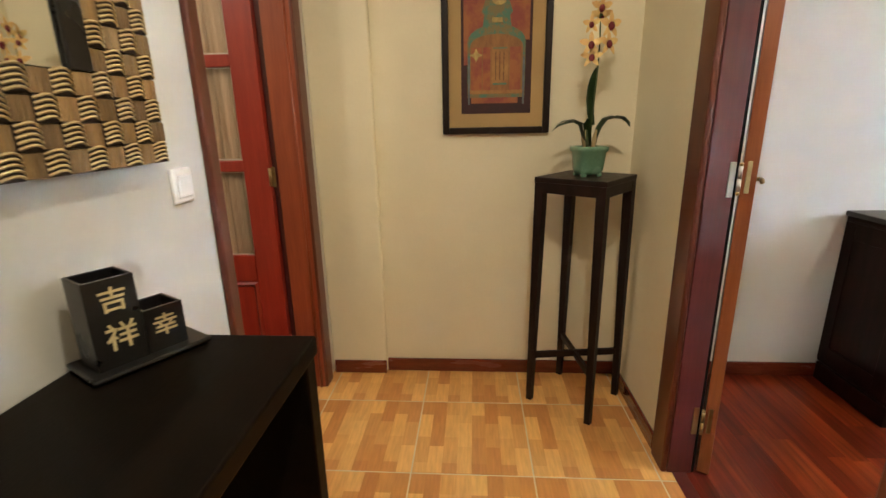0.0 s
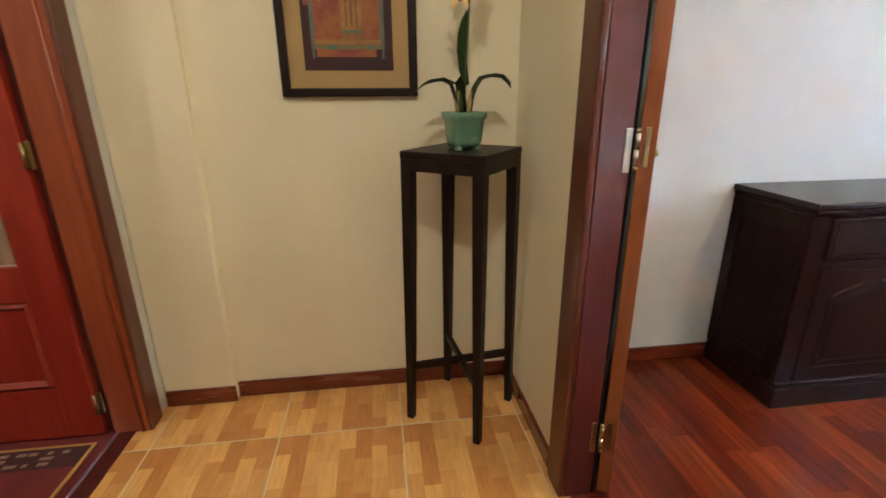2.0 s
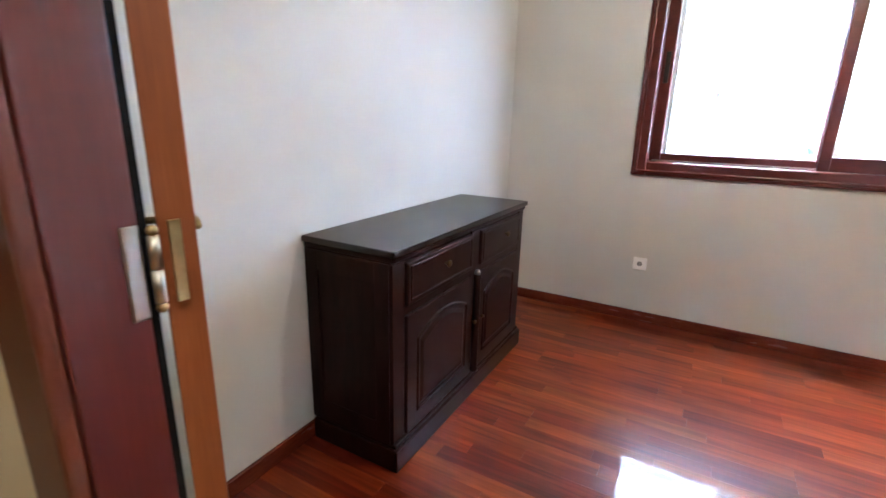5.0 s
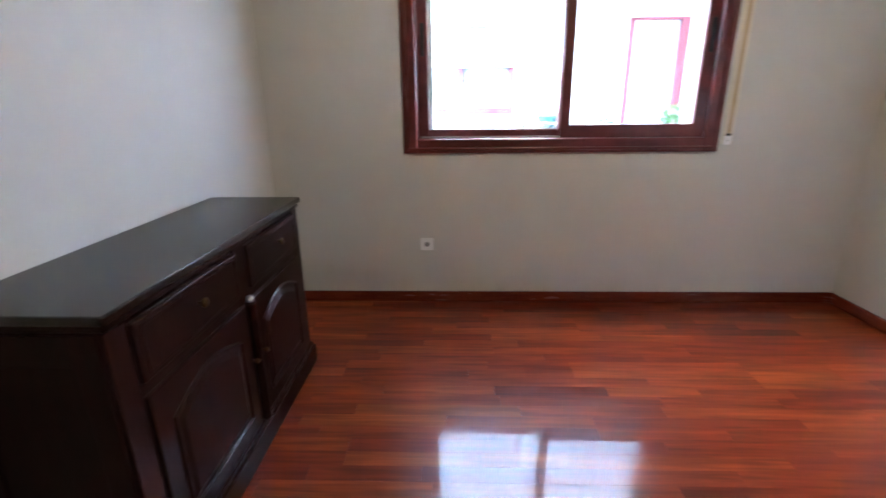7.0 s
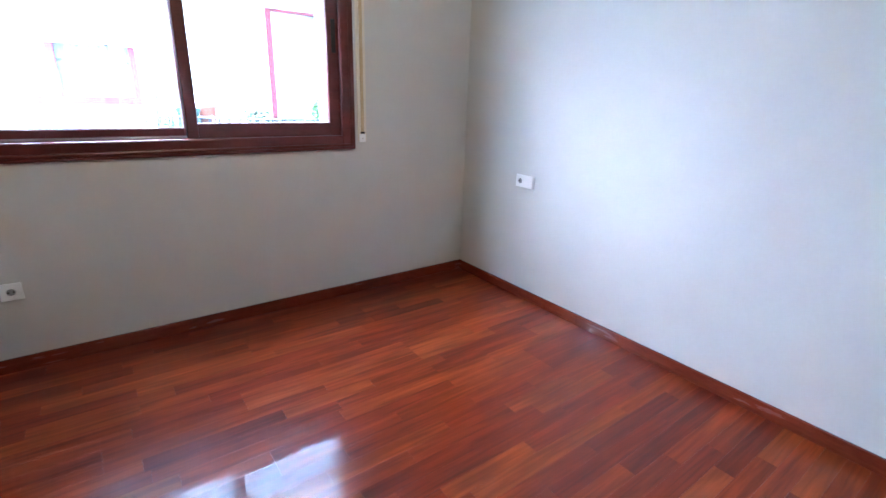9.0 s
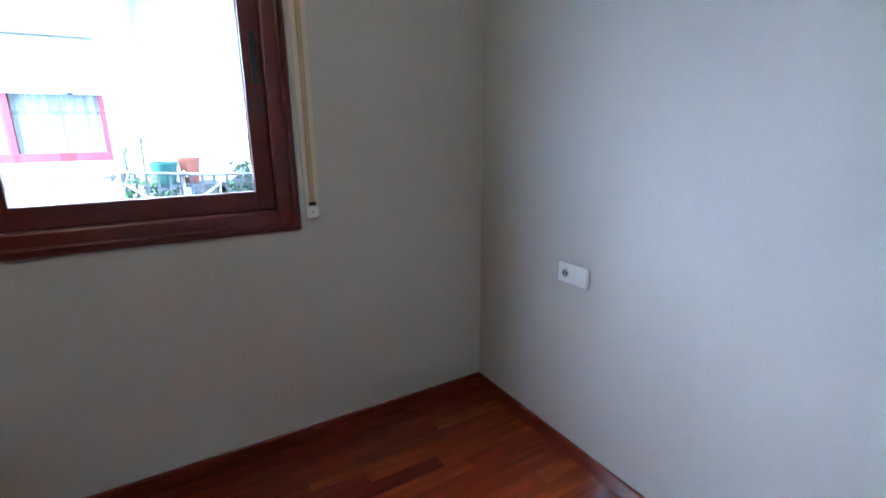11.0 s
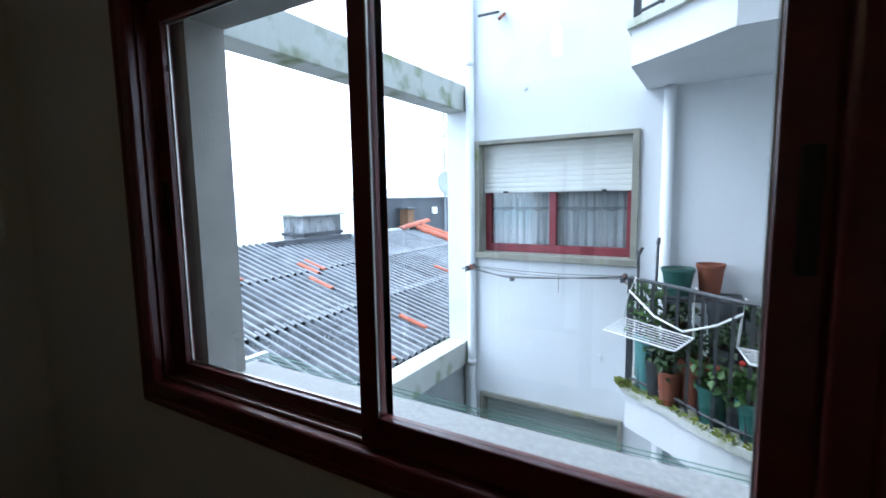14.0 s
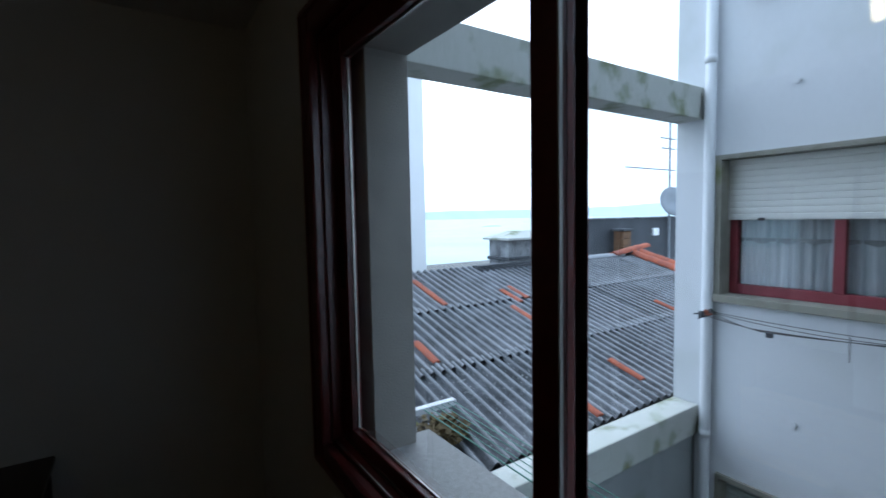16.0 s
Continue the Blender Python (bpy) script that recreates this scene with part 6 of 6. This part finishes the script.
for i in range(NX):
    bm.faces.new((top_v[0][i], top_v[0][i + 1], low_v[0][i + 1], low_v[0][i]))
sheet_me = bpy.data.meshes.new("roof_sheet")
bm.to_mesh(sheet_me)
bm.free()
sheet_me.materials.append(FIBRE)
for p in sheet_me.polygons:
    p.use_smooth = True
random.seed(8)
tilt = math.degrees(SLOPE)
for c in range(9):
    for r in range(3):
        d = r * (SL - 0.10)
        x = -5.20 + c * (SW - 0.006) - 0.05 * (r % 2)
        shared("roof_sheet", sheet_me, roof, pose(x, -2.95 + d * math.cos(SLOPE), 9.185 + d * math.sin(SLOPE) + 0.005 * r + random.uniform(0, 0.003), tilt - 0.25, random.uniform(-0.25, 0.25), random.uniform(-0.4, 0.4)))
bm = bmesh.new()
prof = [(0.085 * math.cos(math.pi * i / 8), 0.06 * math.sin(math.pi * i / 8)) for i in range(9)]
a = [bm.verts.new((0.0, y, z)) for y, z in prof]
b = [bm.verts.new((0.40, y * 1.1, z * 1.1)) for y, z in prof]
for i in range(8):
    bm.faces.new((a[i], a[i + 1], b[i + 1], b[i]))
bm.faces.new(a)
cap_me = bpy.data.meshes.new("ridge_tile")
bmesh.ops.recalc_face_normals(bm, faces=bm.faces)
bm.to_mesh(cap_me)
bm.free()
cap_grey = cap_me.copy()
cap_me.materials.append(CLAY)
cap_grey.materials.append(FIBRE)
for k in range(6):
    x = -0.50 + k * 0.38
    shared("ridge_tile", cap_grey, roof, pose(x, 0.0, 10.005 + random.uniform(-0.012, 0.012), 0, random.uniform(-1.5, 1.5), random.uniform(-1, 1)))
def on_roof(x, d):
    return pose(x, -2.95 + d * math.cos(SLOPE), 9.185 + d * math.sin(SLOPE) + 0.018, tilt) @ pose(0, 0, 0, 0, 0, 90)
for x, d in ((-2.62, 2.12), (-2.62, 2.48), (-3.36, 1.14), (-1.66, 1.94), (-1.49, 2.00), (-1.87, 1.50), (-1.74, 0.23), (-0.95, 1.55), (0.28, 1.05), (-2.57, 0.04)):
    shared("roof_tile", cap_me, roof, on_roof(x, d) @ Matrix.Diagonal((0.90, 0.44, 0.36, 1)))
for k in range(3):
    shared("ridge_tile", cap_me, roof, pose(1.55 + k * 0.30, -0.02, 10.03 + 0.035 * k, 0, -6 + random.uniform(-2, 2), random.uniform(-3, 3)))
for row in range(2):
    for k in range(10):
        d = 2.98 - k * 0.29
        shared("verge_tile", cap_me, roof, on_roof(2.24 - 0.17 * row, d) @ pose(0, 0, 0.045 - 0.02 * row, 0, random.uniform(2, 6), 180 + random.uniform(-3, 3)) @ Matrix.Diagonal((0.85, 1.15, 1.1, 1)))
chim = part("chimney", slab(-0.92, -0.12, -0.05, 0.40, 9.9, 10.40, 0.01), SOOTY_WALL, house, "squat weathered chimney")
part("chimney_band", slab(-0.945, -0.095, -0.075, 0.425, 10.10, 10.15, 0.01), DARK_WALL, chim, "dark projecting course")
bm = bmesh.new()
lo = [bm.verts.new((x, y, 10.40)) for x, y in ((-0.99, -0.12), (-0.05, -0.12), (-0.05, 0.47), (-0.99, 0.47))]
mid = [bm.verts.new((v.co.x, v.co.y, 10.43)) for v in lo]
hi = [bm.verts.new((x, y, 10.53)) for x, y in ((-0.70, 0.14), (-0.34, 0.14), (-0.34, 0.21), (-0.70, 0.21))]
bm.faces.new(lo[::-1])
bm.faces.new(hi)
for ra, rb in ((lo, mid), (mid, hi)):
    for k in range(4):
        bm.faces.new((ra[k], ra[(k + 1) % 4], rb[(k + 1) % 4], rb[k]))
part("chimney_cap", bm, CONCRETE, chim, "low hipped cap slab")
part("chimney_plinth", slab(-1.55, 0.05, -0.12, 0.02, 9.95, 10.075, 0.01), DARK_WALL, chim)
heap = thing("debris_heap", (5.20, 2.46, 0.285), "brown mossy debris heaped at the eave of the corrugated roof", "debris")
part("clod", leaves(bmesh.new(), (0, 0, 0), 0.17, 0.09, 420, 0.045, 71), MOSS_FILL, heap)
part("moss_tuft", leaves(bmesh.new(), (-0.03, 0.05, 0.02), 0.13, 0.05, 22, 0.028, 72), MOSS, heap, "yellow-green moss")

back = thing("dark_gable_wall", (16.5, 8.2, -9.0), "dark weathered gable wall behind the roof ridge", "building")
part("wall", slab(-3.6, 6.0, -0.2, 0.1, 0, 10.62), DARK_WALL, back)
part("coping", slab(-3.65, 6.05, -0.25, 0.15, 10.62, 10.66, 0.01), SOOTY_WALL, back)
part("meter_box", slab(-0.05, 0.22, -0.27, -0.2, 10.10, 10.32, 0.01), WHITE_PLASTIC, back)
part("meter_box", slab(-3.42, -3.17, -0.27, -0.2, 10.10, 10.30, 0.01), WHITE_PLASTIC, back)
stack = thing("brick_chimney", (14.6, 7.7, -0.5), "small brown brick chimney behind the ridge", "chimney")
for k in range(9):
    part("brick_course", slab(-0.17, 0.17, -0.15, 0.15, k * 0.2, k * 0.2 + 0.19, 0.008), BRICKS, stack)
part("cap", slab(-0.22, 0.22, -0.20, 0.20, 1.8, 1.86, 0.01), DARK_WALL, stack)
mast = thing("tv_antenna", (17.2, 7.9, 0.4), "television mast with a satellite dish", "antenna")
part("mast", rod(bmesh.new(), (0, 0, -1.0), (0, 0, 4.4), 0.035, seg=8), GALV, mast)
for z, L in ((3.6, 0.5), (3.3, 0.45), (2.66, 2.2)):
    part("element", rod(bmesh.new(), (-L, 0, z), (0.3, 0, z), 0.022, seg=6), GALV, mast)
part("dish", lathe(bmesh.new(), [(0.02, 0.0), (0.25, 0.03), (0.45, 0.12), (0.44, 0.14), (0.2, 0.05), (0.01, 0.02)], 24), GALV, mast, smooth=True, at=pose(-0.15, -0.15, 1.68, 75, 0, -25))
white_house = thing("white_tower_house", (7.6, 11.5, -9.0), "tall white plastered house beyond the roof", "house")
part("wall", slab(-3.0, 2.45, -1.0, 5.0, 0, 17.0), BRIGHT_PLASTER, white_house)
part("roof_edge", slab(-3.1, 2.5, -1.1, 5.1, 17.0, 17.12, 0.01), CONCRETE, white_house)

# far shore
def shore(name, y, x0, x1, zb, heights, label, rough=4.0):
    bm = bmesh.new()
    n = len(heights) * 6
    lo, hi = [], []
    for i in range(n + 1):
        u = i / n * (len(heights) - 1)
        k = min(int(u), len(heights) - 2)
        f = u - k
        f = f * f * (3 - 2 * f)
        h = heights[k] * (1 - f) + heights[k + 1] * f + rough * noise.noise((i * 0.7, y, 0))
        x = x0 + (x1 - x0) * i / n
        lo.append(bm.verts.new((x, y, zb)))
        hi.append(bm.verts.new((x, y + h * 1.2, zb + h)))
    for i in range(n):
        bm.faces.new((lo[i], lo[i + 1], hi[i + 1], hi[i]))
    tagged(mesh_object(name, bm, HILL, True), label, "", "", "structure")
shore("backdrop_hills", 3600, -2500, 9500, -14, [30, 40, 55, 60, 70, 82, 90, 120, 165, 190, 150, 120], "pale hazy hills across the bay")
shore("backdrop_shore", 580, 460, 512, -14, [0.1, 1.3, 2.4, 1.6, 0.2], "low hazy islet in the bay", 0.3)

# ---- floor pieces ----
T, GAP = 0.470, 0.006
tile_bm = block(bmesh.new(), GAP / 2, T - GAP / 2, GAP / 2, T - GAP / 2, -0.009, 0.0, 0.0015, 1)
tile_me = bpy.data.meshes.new("tile")
tile_bm.to_mesh(tile_me)
tile_bm.free()
tile_me.materials.append(TILE)
def clip_tile(x0, x1, y0, y1):
    bm = block(bmesh.new(), x0 + GAP / 2, x1 - GAP / 2, y0 + GAP / 2, y1 - GAP / 2, -0.009, 0.0, 0.0015, 1)
    return bm
i0 = -0.010
for cx in range(-2, 3):
    for cy in range(-8, 2):
        x0, y0 = i0 + cx * T, 1.890 + cy * T
        a0, a1, b0, b1 = max(x0, -0.58), min(x0 + T, 1.005), max(y0, SOUTH_HALL), min(y0 + T, NORTH)
        if a1 - a0 < 0.02 or b1 - b0 < 0.02:
            continue
        if (a1 - a0, b1 - b0) == (T, T):
            shared("tile", tile_me, hall_floor, Matrix.Translation((x0, y0, 0)))
        else:
            bm = clip_tile(a0 - x0, a1 - x0, b0 - y0, b1 - y0)
            part("tile", bm, TILE, hall_floor, at=Matrix.Translation((x0, y0, 0)))
PW = 0.0735
random.seed(21)
plank_meshes = {}
x = 1.036
while x < ROOM_E - 0.01:
    w = min(PW, ROOM_E - x)
    y = SOUTH_ROOM
    first = True
    while y < NORTH - 0.001:
        L = random.choice((0.42, 0.52, 0.62, 0.72, 0.86))
        if first:
            L *= random.uniform(0.35, 1.0)
            L = round(L, 1)
            L = max(L, 0.2)
            first = False
        if NORTH - (y + L) < 0.18:
            L = round(NORTH - y, 4)
        key = (round(w, 4), round(L, 4))
        if key not in plank_meshes:
            bm = block(bmesh.new(), 0.0001, w - 0.0001, 0.0001, L - 0.0001, -0.012, 0.0, 0.0002, 1)
            me = bpy.data.meshes.new("plank")
            bm.to_mesh(me)
            bm.free()
            me.materials.append(PLANK)
            plank_meshes[key] = me
        shared("plank", plank_meshes[key], room_floor, Matrix.Translation((x, y, random.uniform(-0.0001, 0.0001))))
        y += L
    x += PW
